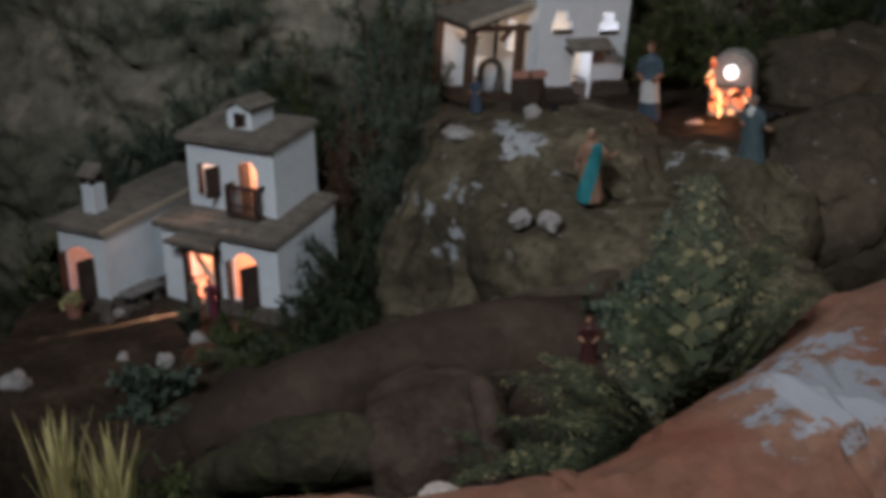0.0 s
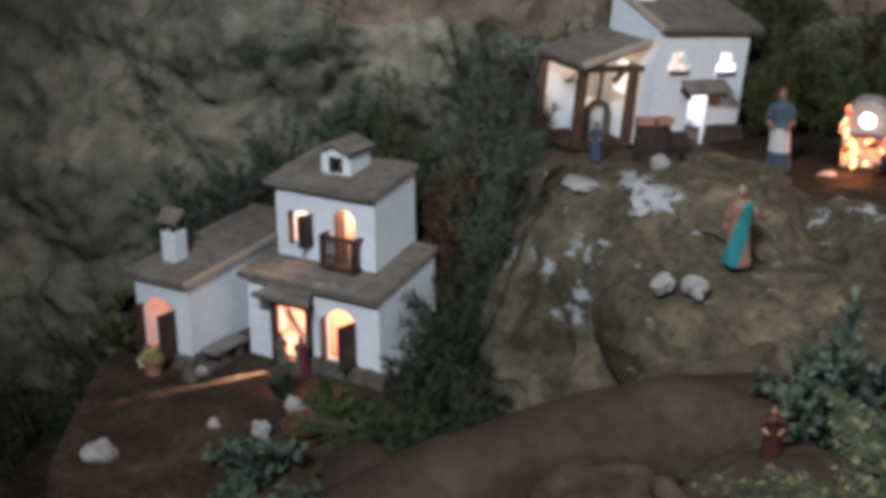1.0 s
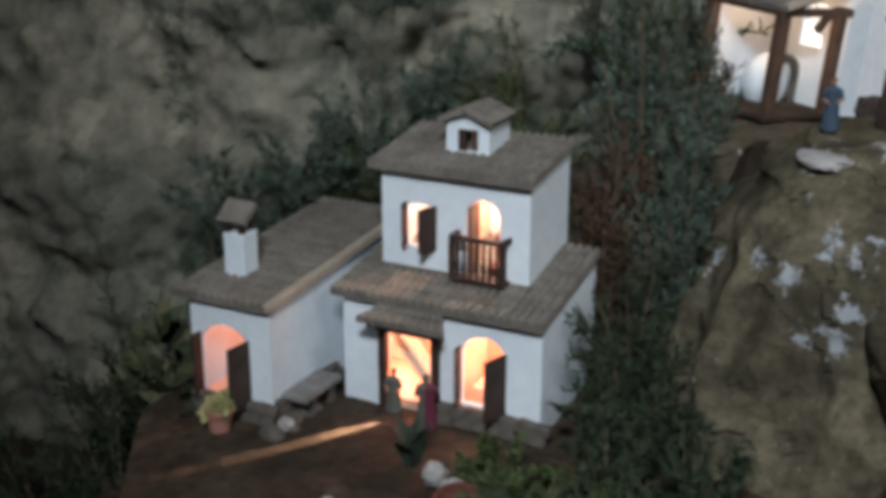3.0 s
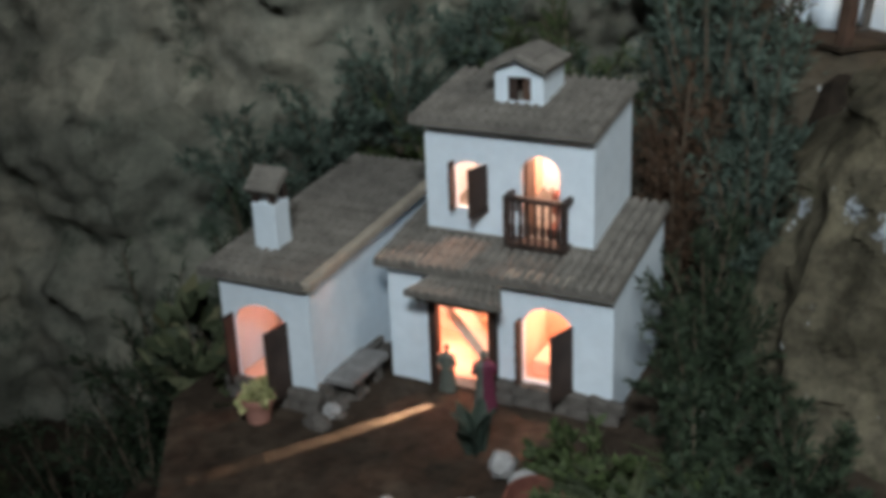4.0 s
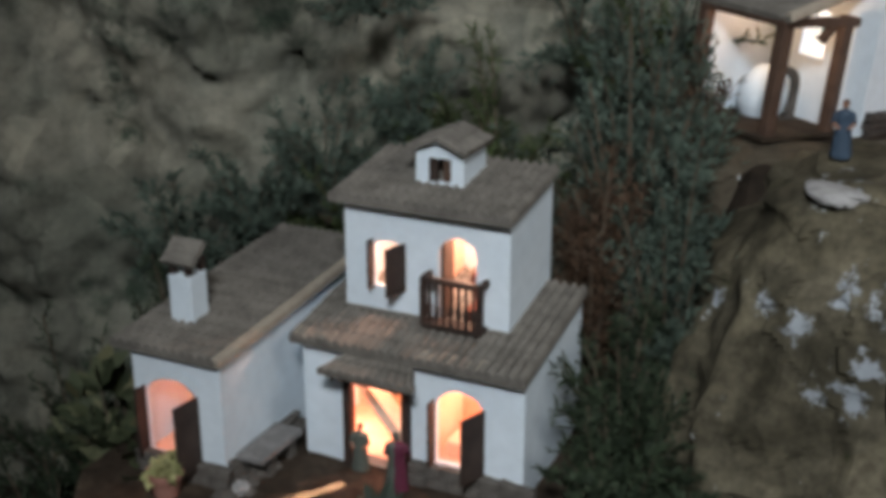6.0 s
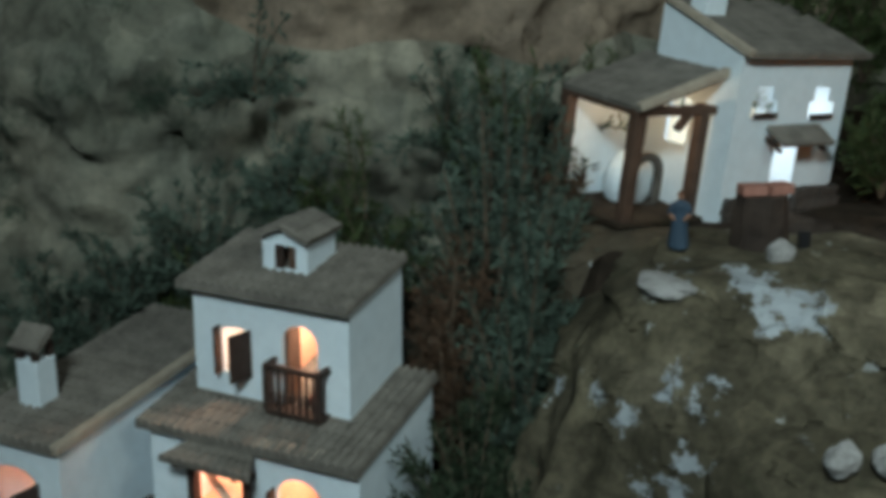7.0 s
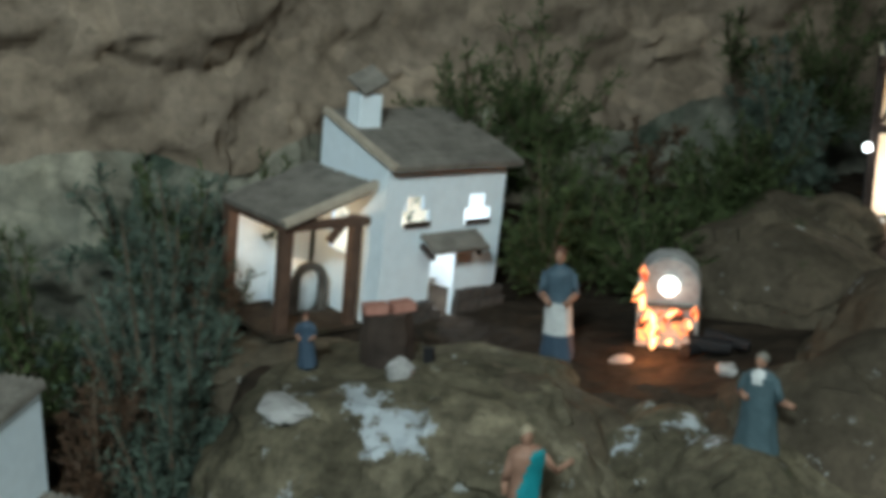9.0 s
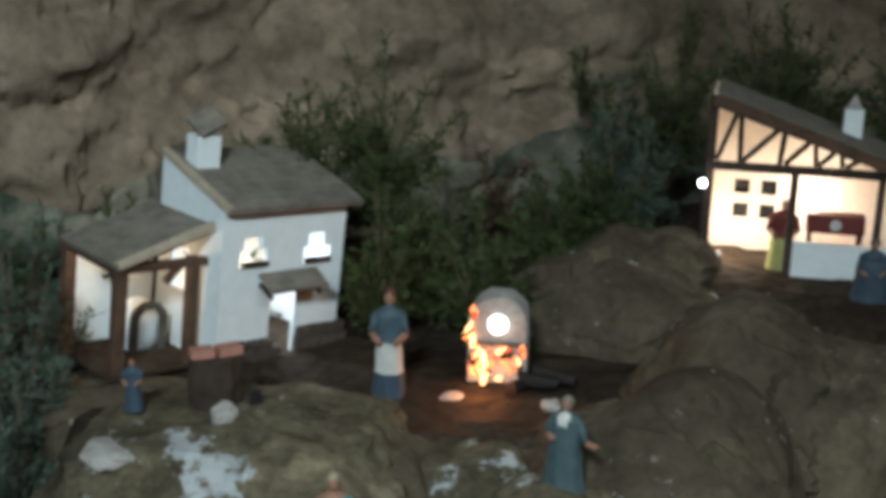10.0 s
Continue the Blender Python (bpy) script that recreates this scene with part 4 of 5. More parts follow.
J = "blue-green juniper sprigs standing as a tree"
D = "dark green cypress sprigs set among the rocks"
for k, (x, y, z, hgt, sp, br, m) in enumerate([
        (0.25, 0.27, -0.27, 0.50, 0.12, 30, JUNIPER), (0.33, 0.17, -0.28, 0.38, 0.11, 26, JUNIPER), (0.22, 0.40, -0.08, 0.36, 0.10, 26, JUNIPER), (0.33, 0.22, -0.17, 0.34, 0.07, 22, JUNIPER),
        (0.33, 0.03, -0.31, 0.26, 0.10, 26, SHADEGREEN), (0.36, -0.08, -0.33, 0.19, 0.10, 22, SHADEGREEN), (0.30, 0.10, -0.31, 0.26, 0.08, 20, SHADEGREEN), (0.325, -0.03, -0.33, 0.22, 0.07, 20, SHADEGREEN), (-0.25, 0.19, -0.16, 0.22, 0.10, 22, JUNIPER), (-0.16, 0.23, -0.12, 0.24, 0.10, 22, JUNIPER), (-0.34, 0.13, -0.20, 0.20, 0.10, 18, JUNIPER), (-0.06, 0.29, -0.04, 0.20, 0.09, 18, JUNIPER),
        (-0.10, 0.25, -0.2, 0.30, 0.13, 22, DEEPGREEN), (0.06, 0.30, -0.12, 0.30, 0.13, 22, DEEPGREEN), (-0.28, -0.06, -0.50, 0.36, 0.11, 22, SHADEGREEN),
        (-0.36, -0.32, -0.68, 0.34, 0.13, 22, SHADEGREEN), (-0.28, -0.50, -0.68, 0.32, 0.14, 22, SHADEGREEN), (-0.48, -0.15, -0.66, 0.34, 0.14, 20, SHADEGREEN),
        (0.70, 0.70, 0.03, 0.25, 0.12, 26, DEEPGREEN), (0.79, 0.66, 0.02, 0.24, 0.11, 24, DEEPGREEN), (0.52, 0.70, 0.14, 0.30, 0.12, 24, DEEPGREEN), (0.60, 0.78, 0.16, 0.30, 0.13, 24, DEEPGREEN),
        (0.935, 1.10, 0.06, 0.36, 0.09, 26, JUNIPER), (0.90, 1.06, 0.08, 0.24, 0.11, 20, DEEPGREEN), (1.22, 1.30, 0.20, 0.34, 0.16, 24, DEEPGREEN), (1.42, 1.32, 0.20, 0.34, 0.14, 20, DEEPGREEN),
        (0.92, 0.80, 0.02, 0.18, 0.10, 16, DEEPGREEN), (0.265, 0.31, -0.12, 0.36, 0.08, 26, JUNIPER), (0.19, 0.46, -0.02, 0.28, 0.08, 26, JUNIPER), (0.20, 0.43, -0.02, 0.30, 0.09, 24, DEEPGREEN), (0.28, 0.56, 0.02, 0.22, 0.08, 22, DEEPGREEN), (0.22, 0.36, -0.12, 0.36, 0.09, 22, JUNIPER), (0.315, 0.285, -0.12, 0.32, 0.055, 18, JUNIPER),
        (-0.34, -0.14, -0.58, 0.34, 0.13, 26, SHADEGREEN), (-0.42, 0.0, -0.55, 0.36, 0.13, 24, SHADEGREEN), (-0.52, -0.32, -0.70, 0.38, 0.15, 26, DEEPGREEN), (-0.30, 0.08, -0.45, 0.34, 0.10, 22, SHADEGREEN), (-0.16, -0.62, -0.62, 0.34, 0.13, 24, DEEPGREEN), (-0.42, -0.45, -0.62, 0.36, 0.14, 24, DEEPGREEN),
        (0.80, 0.74, 0.02, 0.22, 0.12, 26, DEEPGREEN), (0.66, 0.60, 0.04, 0.26, 0.06, 18, DEEPGREEN), (1.00, 1.27, 0.14, 0.40, 0.12, 26, DEEPGREEN), (1.16, 1.30, 0.20, 0.36, 0.12, 24, DEEPGREEN), (0.84, 1.02, 0.04, 0.19, 0.12, 28, DEEPGREEN)]):
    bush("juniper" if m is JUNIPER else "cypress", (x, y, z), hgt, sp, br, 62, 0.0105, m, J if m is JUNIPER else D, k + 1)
rng_w = random.Random(77)
for k in range(20):
    u = 3.3 + 5.1 * k / 19
    c = along(u)
    ahead = (along(u + 0.05) - along(u - 0.05)).normalized()
    c += Vector((ahead.y, -ahead.x, 0)) * 0.02
    m = (JUNIPER, DEEPGREEN, JUNIPER, JUNIPER, RUSTY)[k % 5]
    bush("creeping_sprig", (c.x, c.y, rng_w.uniform(-0.12, 0.22) + 0.05 * (u > 5)), rng_w.uniform(0.14, 0.26), 0.10, 14, 24, 0.011, m, "thin creeping sprigs on the paper hillside", 300 + k,
         lean=(ahead.y * 0.06, -ahead.x * 0.06), droop=0.6)
bush("dry_shrub", (0.225, 0.20, -0.17), 0.28, 0.07, 20, 34, 0.010, RUSTY, "rusty dried moss and twigs behind the house", 60)
bush("dry_shrub", (0.245, 0.150, -0.24), 0.34, 0.06, 12, 84, 0.010, RUSTY, "rusty brown dried moss and twigs beside the house", 161)
bush("dry_shrub", (0.30, 0.33, -0.02), 0.20, 0.07, 14, 30, 0.010, RUSTY, "rusty dried moss and twigs behind the house", 61)
bush("leafy_sprig", (0.262, -0.395, -0.30), 0.10, 0.075, 16, 26, 0.014, JUNIPER, "pale blue-green leafy sprig on the terrace", 62, slim=0.4)
bush("leafy_sprig", (0.270, -0.215, -0.30), 0.11, 0.075, 16, 30, 0.011, DEEPGREEN, "dark green leafy sprig before the house", 63, slim=0.3)
for k, (x, y, hgt, m) in enumerate(((0.36, -0.16, 0.15, SHADEGREEN), (0.40, -0.24, 0.13, SHADEGREEN), (0.42, -0.33, 0.11, DEEPGREEN), (0.45, -0.14, 0.16, SHADEGREEN), (0.37, -0.40, 0.08, JUNIPER), (0.48, -0.25, 0.12, SHADEGREEN))):
    bush("undergrowth", (x, y, -0.31), hgt, 0.075, 18, 46, 0.011, m, "dark feathery undergrowth between the terrace and the rock", 400 + k)
bush("leafy_sprig", (0.37, -0.30, -0.29), 0.07, 0.06, 12, 22, 0.012, DEEPGREEN, "dark green sprig on the terrace", 64)
bush("leafy_sprig", (-0.245, -0.13, -0.33), 0.17, 0.10, 9, 7, 0.034, PALEGREEN, "pale green broad-leaved sprig beside the house", 65, slim=0.24)


def fern(place, length, fronds, material, label, seed, rise=(35, 75), droop=0.45, turn=(0, 360)):
    """Arching fronds from one root, each a rib with feathered leaflets to both sides."""
    rng = random.Random(seed)
    v, f = [], []

    def quad(*ps):
        b = len(v)
        v.extend(p.to_tuple() for p in ps)
        f.append((b, b + 1, b + 2, b + 3))

    for k in range(fronds):
        a = math.radians(turn[0] + (turn[1] - turn[0]) * (k + rng.random()) / fronds)
        e = math.radians(rng.uniform(*rise))
        out, up, size = Vector((math.cos(a), math.sin(a), 0)), Vector((0, 0, 1)), length * rng.uniform(0.65, 1.1)
        at = lambda t: out * size * t * math.cos(e) + up * size * (t * math.sin(e) - droop * t * t)
        n = 18
        for i in range(n):
            t0, t1 = i / n, (i + 1) / n
            p, q = at(t0), at(t1)
            run = (q - p).normalized()
            side = run.cross(up).normalized()
            flat = side.cross(run).normalized()
            w = side * 0.0010 * (1.1 - t0)
            quad(p - w, p + w, q + w, q - w)
            if t0 < 0.12:
                continue
            reach = 0.22 * size * (1 - t0) ** 0.75 * min(1.0, t0 * 4) + 0.004
            for s in (-1, 1):
                d = (side * s + run * rng.uniform(0.55, 0.85) - flat * rng.uniform(-0.05, 0.35)).normalized()
                m = max(3, int(reach / 0.007))
                for j in range(m):
                    c = p + d * reach * j / m
                    l = 0.24 * reach * (1 - j / m) + 0.0045
                    for h in (-1, 1):
                        g = (d * 0.8 + d.cross(flat) * h + flat * rng.uniform(-0.3, 0.3)).normalized()
                        o = g.cross(flat) * l * 0.28
                        quad(c, c + g * l * 0.5 + o, c + g * l, c + g * l * 0.5 - o)
    ob = thing("fern", pose(*place), label, "fern")
    me = bpy.data.meshes.new("fronds")
    me.from_pydata(v, [], f)
    me.materials.append(material)
    p = new("fronds", me)
    p.parent = ob
    p["kind"] = "stuff"
    return ob


fern((1.160, -0.575, -0.05), 0.40, 10, FERNGREEN, "tall yellow-green feathery fern beside the mound", 66, (50, 80), 0.36, (-60, 120))
fern((1.140, -0.58, -0.05), 0.32, 9, FERNGREEN, "grey-green feathery fern with drooping fronds beside the mound", 67, (10, 66), 0.40, (80, 260))
fern((1.20, -0.55, -0.04), 0.27, 9, SHADEGREEN, "dark green feathery fern below the mound", 167, (20, 66), 0.36)
bush("leafy_sprig", (0.975, -0.205, -0.15), 0.21, 0.085, 26, 40, 0.013, JUNIPER, "blue-green leafy sprig at the ridge's end", 168, slim=0.35)
bush("fern", (1.17, -0.40, -0.28), 0.46, 0.15, 24, 50, 0.011, SHADEGREEN, "dark green feathery fern beside the mound", 68, droop=0.4)
bush("fern", (1.02, -0.60, -0.12), 0.14, 0.12, 16, 36, 0.010, SHADEGREEN, "dark green fern below the ridge", 69, droop=0.3)
bush("leafy_sprig", (0.60, -0.62, -0.30), 0.16, 0.14, 22, 30, 0.012, DEEPGREEN, "dark green undergrowth below the ridge", 70)
bush("leafy_sprig", (0.42, -0.66, -0.32), 0.16, 0.13, 22, 30, 0.012, DEEPGREEN, "dark green undergrowth among the rocks", 71)
bush("leafy_sprig", (0.76, -0.68, -0.25), 0.12, 0.12, 18, 28, 0.012, DEEPGREEN, "dark green undergrowth among the rocks", 72)


def tuft(name, place, height, spread, blades, width, material, label, seed, lean=(0, 0), bend=0.3):
    """Narrow arching blades from one root."""
    rng = random.Random(seed)
    v, f = [], []
    for k in range(blades):
        a = rng.uniform(0, 2 * math.pi)
        out = Vector((math.cos(a), math.sin(a), 0)) * spread * rng.uniform(0.1, 1.0) + Vector((*lean, 0)) * rng.uniform(0.5, 1.2)
        hgt = height * rng.uniform(0.6, 1.0)
        side = Vector((-out.y, out.x, 0)).normalized() * width * rng.uniform(0.6, 1.2)
        root = Vector((rng.uniform(-1, 1), rng.uniform(-1, 1), 0)) * 0.01
        b = len(v)
        for i in range(6):
            t = i / 5
            p = root + out * t * (0.4 + 0.6 * t) + Vector((0, 0, hgt * (t - bend * t * t)))
            w = side * (1 - t) ** 0.5 + Vector((0, 0, 0.0001))
            v += [(p - w).to_tuple(), (p + Vector((0, 0, width * 0.4))).to_tuple(), (p + w).to_tuple()]
        for i in range(5):
            o = b + 3 * i
            f += [(o, o + 1, o + 4, o + 3), (o + 1, o + 2, o + 5, o + 4)]
    ob = thing(name, pose(*place), label, "plant")
    me = bpy.data.meshes.new("grass")
    me.from_pydata(v, [], f)
    me.materials.append(material)
    p = new("grass", me)
    p.parent = ob
    p["kind"] = "stuff"
    return ob


tuft("grass_tuft", (0.785, -1.01, -0.032), 0.157, 0.028, 60, 0.0022, STRAW, "pale yellow-green dried grass tuft", 80, lean=(0.0, 0.0), bend=0.1)
tuft("grass_tuft", (0.815, -0.985, -0.052), 0.175, 0.026, 44, 0.0034, STRAW, "pale yellow-green dried grass tuft", 81, bend=0.15)
tuft("palm_sprig", (0.325, -0.245, -0.29), 0.11, 0.11, 90, 0.0022, PALEGREEN, "yellow-green palm-like sprig lying by the house", 82, lean=(-0.04, -0.03), bend=0.55)
tuft("palm_sprig", (0.385, -0.18, -0.29), 0.09, 0.10, 60, 0.0018, DEEPGREEN, "green palm-like sprig lying by the house", 83, lean=(-0.04, -0.03), bend=0.5)


def agave():
    ob = thing("agave", pose(0.135, -0.172, -0.288), "grey-green broad-leaved succulent before the door", "plant")
    rng = random.Random(5)
    for k in range(6):
        bm = bmesh.new()
        rows = []
        for i in range(7):
            t = i / 6
            w = 0.011 * math.sin(math.pi * (0.12 + 0.88 * t)) ** 0.7
            c = Vector((0, 0.006 + 0.022 * t * t, 0.055 * t - 0.008 * t * t))
            rows.append([bm.verts.new(c + Vector((w * s, 0.004 * abs(s), 0))) for s in (-1, 0, 1)])
        for a, b in zip(rows, rows[1:]):
            for j in range(2):
                bm.faces.new((a[j], a[j + 1], b[j + 1], b[j]))
        bmesh.ops.solidify(bm, geom=list(bm.faces), thickness=0.0025)
        p = part("leaf", bm, JUNIPER, ob)
        p.matrix_local = pose(0, 0, 0, rng.uniform(-8, 12), 0, k * 60 + rng.uniform(-15, 15))
    return ob


agave()


def potted_plant():
    ob = thing("potted_plant", pose(-0.114, -0.203, -0.290), "terracotta flower pot with yellow-green leaves below the window", "potted plant")
    bm = bmesh.new()
    prof = [(0.013, 0), (0.018, 0.024), (0.021, 0.025), (0.021, 0.031), (0.018, 0.031), (0.0165, 0.025), (0.002, 0.025)]
    rings = [[bm.verts.new((r * math.cos(a), r * math.sin(a), z)) for a in [2 * math.pi * k / 20 for k in range(20)]] for r, z in prof]
    for a, b in zip(rings, rings[1:]):
        for j in range(20):
            bm.faces.new((a[j], a[(j + 1) % 20], b[(j + 1) % 20], b[j]))
    bm.faces.new(rings[0][::-1])
    bm.faces.new(rings[-1])
    part("pot", bm, BRICK, ob, "pinkish terracotta pot")
    (sv, sf), (lv, lf) = sprig_mesh(random.Random(9), 0.026, 0.024, 14, 8, 0.010, 0.1, (0, 0), 0.45)
    for nm, v, f, m in (("stem", sv, sf, BARK), ("foliage", lv, lf, STRAW)):
        me = bpy.data.meshes.new(nm)
        me.from_pydata(v, [], f)
        me.materials.append(m)
        p = new(nm, me)
        p.parent, p.location = ob, (0, 0, 0.022)
        p["kind"] = "stuff"


potted_plant()


def bowl():
    bm = bmesh.new()
    prof = [(0.014, 0), (0.026, 0.016), (0.030, 0.026), (0.027, 0.026), (0.022, 0.014), (0.002, 0.006)]
    rings = [[bm.verts.new((r * math.cos(a), r * math.sin(a), z)) for a in [2 * math.pi * k / 24 for k in range(24)]] for r, z in prof]
    for a, b in zip(rings, rings[1:]):
        for j in range(24):
            bm.faces.new((a[j], a[(j + 1) % 24], b[(j + 1) % 24], b[j]))
    bm.faces.new(rings[0][::-1])
    bm.faces.new(rings[-1])
    ob = part("bowl", jitter(bm, 0.001, 60), REDCLAY)
    ob.matrix_world = pose(0.235, -0.255, -0.29, 12, 5, 0)
    return tagged(ob, "reddish terracotta bowl tilted among the stones", "bowl")


bowl()


# ---- figurines, kiln, barn and small things ----
def tone(name, c, rough=0.6):
    return plain(name, tuple(0.82 * v for v in c), c, 60, rough, 0.1, 300)


TURQ, SALMON, CLAYSKIN = tone("turquoise_paint", (0.025, 0.25, 0.29)), tone("salmon_paint", (0.30, 0.175, 0.125)), tone("clay_flesh_paint", (0.32, 0.18, 0.125))
SLATE, LINEN, DARKBLUE = tone("slate_blue_paint", (0.07, 0.11, 0.145)), tone("white_linen_paint", (0.60, 0.62, 0.62)), tone("dark_blue_paint", (0.05, 0.08, 0.12))
PURPLE, GREENISH, GREYBLUE = tone("purple_paint", (0.13, 0.028, 0.055)), tone("grey_green_paint", (0.12, 0.135, 0.115)), tone("grey_blue_robe_paint", (0.075, 0.12, 0.14))
BROWNHAIR, WINE, BLACK = tone("brown_paint", (0.10, 0.045, 0.03)), tone("wine_red_paint", (0.16, 0.04, 0.04)), tone("black_paint", (0.014, 0.014, 0.016))
LIME = tone("yellow_green_paint", (0.40, 0.44, 0.18))


def figurine(place, height, turn, label, mats, zones, arms, head=1, hat=None, waist=0.13, hem=0.17, slim=1.0):
    """A small painted clay figure in one mesh: a robed body, arms, a smooth head. zones: picks a paint by the height and side of a face."""
    bm = bmesh.new()
    H, n = height, 36
    prof = [(0.0, hem * 0.9), (0.03, hem), (0.12, hem * 0.97), (0.25, hem * 0.86), (0.38, hem * 0.78), (0.50, waist), (0.60, waist * 1.02), (0.70, 0.15), (0.77, 0.15), (0.81, 0.11), (0.835, 0.05), (0.85, 0.045)]
    prof = [(p[0] + (q[0] - p[0]) * k / 4, p[1] + (q[1] - p[1]) * (k / 4) ** 1.2) for p, q in zip(prof, prof[1:]) for k in range(4)] + prof[-1:]
    rings = []
    for z, r in prof:
        rings.append([bm.verts.new((r * H * math.cos(a) * (1 + 0.06 * math.sin(7 * a) * (z < 0.5)), r * H * 0.66 * math.sin(a) * (1 + 0.06 * math.sin(7 * a + z * 5) * (z < 0.5)), z * H)) for a in [2 * math.pi * k / n for k in range(n)]])
    for a, b in zip(rings, rings[1:]):
        for j in range(n):
            f = bm.faces.new((a[j], a[(j + 1) % n], b[(j + 1) % n], b[j]))
            c = f.calc_center_median() / H
            f.material_index = zones(c.x, c.y, c.z)
    bm.faces.new(rings[0][::-1])
    bm.faces.new(rings[-1])

    def blob(centre, radii, index, m=Matrix.Identity(4)):
        made = bmesh.ops.create_icosphere(bm, subdivisions=3, radius=1.0, matrix=Matrix.Translation(Vector(centre) * H) @ m @ Matrix.Diagonal((*[r * H for r in radii], 1)))
        for v in made["verts"]:
            for f in v.link_faces:
                f.material_index = index

    blob((0, 0, 0.905), (0.055, 0.062, 0.075), head)
    if hat is not None:
        blob((0, 0.015, 0.93), (0.063, 0.066, 0.062), hat)
    for (a, b, c, r, i_sleeve, i_hand) in arms:
        for p, q, rr, idx in ((a, b, r, i_sleeve), (b, c, r * 0.8, i_hand)):
            p, q = Vector(p) * H, Vector(q) * H
            d = q - p
            made = bmesh.ops.create_cone(bm, cap_ends=True, segments=12, radius1=rr * H, radius2=rr * 0.82 * H, depth=d.length * 1.1, matrix=Matrix.Translation((p + q) / 2) @ d.to_track_quat("Z", "Y").to_matrix().to_4x4())
            for v in made["verts"]:
                for f in v.link_faces:
                    f.material_index = idx
    jitter(bm, 0.012 * H, 9 / H)
    moved(bm, Matrix.Diagonal((slim, slim, 1, 1)))
    me = bpy.data.meshes.new("figurine")
    bm.to_mesh(me)
    bm.free()
    for m in mats:
        me.materials.append(m)
    for f in me.polygons:
        f.use_smooth = True
    ob = new("figurine", me)
    ob.matrix_world = pose(*place, 0, 0, turn)
    return tagged(ob, label, "figurine", "clay figurines")


DOWN = [((0.13, 0, 0.76), (0.17, -0.03, 0.6), (0.08, -0.12, 0.53), 0.042, 0, 1), ((-0.13, 0, 0.76), (-0.17, -0.03, 0.6), (-0.08, -0.12, 0.53), 0.042, 0, 1)]
figurine((0.785, 0.030, -0.012), 0.116, 30, "painted clay figurine in a salmon tunic with a turquoise drape", [SALMON, CLAYSKIN, TURQ, tone("straw_hair_paint", (0.34, 0.29, 0.20))],
         lambda x, y, z: 2 if (y < 0.09 and z < 0.8 and abs(x - 0.30 * (z - 0.42)) < 0.095) else 0,
         [((0.13, 0, 0.74), (0.24, -0.03, 0.60), (0.36, -0.06, 0.70), 0.035, 1, 1), ((-0.12, 0, 0.74), (-0.17, 0, 0.56), (-0.18, -0.05, 0.46), 0.036, 0, 1)], 1, 3)
figurine((0.728, 0.405, 0.024), 0.145, 8, "painted clay figurine of a baker in blue shirt and white apron", [SLATE, CLAYSKIN, LINEN, DARKBLUE, BROWNHAIR],
         lambda x, y, z: 3 if z < 0.24 else (2 if z < 0.52 else 0), DOWN, 1, 4, 0.13, 0.165, 0.84)
figurine((0.975, 0.205, 0.028), 0.108, -15, "painted clay figurine in a grey-blue robe with a white beard", [GREYBLUE, CLAYSKIN, LINEN, tone("grey_hood_paint", (0.20, 0.19, 0.165))],
         lambda x, y, z: 2 if (z > 0.72 and y < -0.03 and abs(x) < 0.06) else 0,
         [((0.13, 0, 0.75), (0.22, -0.04, 0.58), (0.34, -0.06, 0.56), 0.05, 0, 1), ((-0.13, 0, 0.75), (-0.17, -0.03, 0.6), (-0.08, -0.12, 0.58), 0.045, 0, 1)], 1, 3, 0.16, 0.21)
figurine((0.495, 0.195, 0.062), 0.064, 10, "small painted clay figurine in blue beside the porch", [DARKBLUE, CLAYSKIN, BROWNHAIR, DARKBLUE], lambda x, y, z: 3 if z < 0.25 else 0, DOWN, 1, 2)
figurine((0.051, -0.067, -0.290), 0.060, 10, "small painted clay figurine in pale grey-green inside the open door", [GREENISH, CLAYSKIN, BROWNHAIR], lambda x, y, z: 0, DOWN, 1, 2)
figurine((0.108, -0.088, -0.290), 0.074, 200, "painted clay figurine in purple and grey-green at the open door", [PURPLE, CLAYSKIN, GREENISH, BROWNHAIR], lambda x, y, z: 2 if x > 0.02 else 0, DOWN, 1, 2)
figurine((0.945, -0.325, -0.104), 0.070, 20, "painted clay figurine in dark wine-red clothes by the ridge", [tone("dark_wine_paint", (0.05, 0.018, 0.016)), CLAYSKIN, BROWNHAIR], lambda x, y, z: 0, DOWN, 1, 2)
figurine((1.205, 1.06, 0.045), 0.135, 0, "painted clay figurine in yellow-green at the barn", [WINE, CLAYSKIN, LIME, LINEN], lambda x, y, z: 2 if z < 0.5 else 0, DOWN, 1, 3)
figurine((1.335, 0.93, 0.035), 0.12, 0, "painted clay figurine in a dark blue cloak before the barn", [DARKBLUE, CLAYSKIN, DARKBLUE], lambda x, y, z: 0, DOWN, 1, 2, 0.2, 0.26)


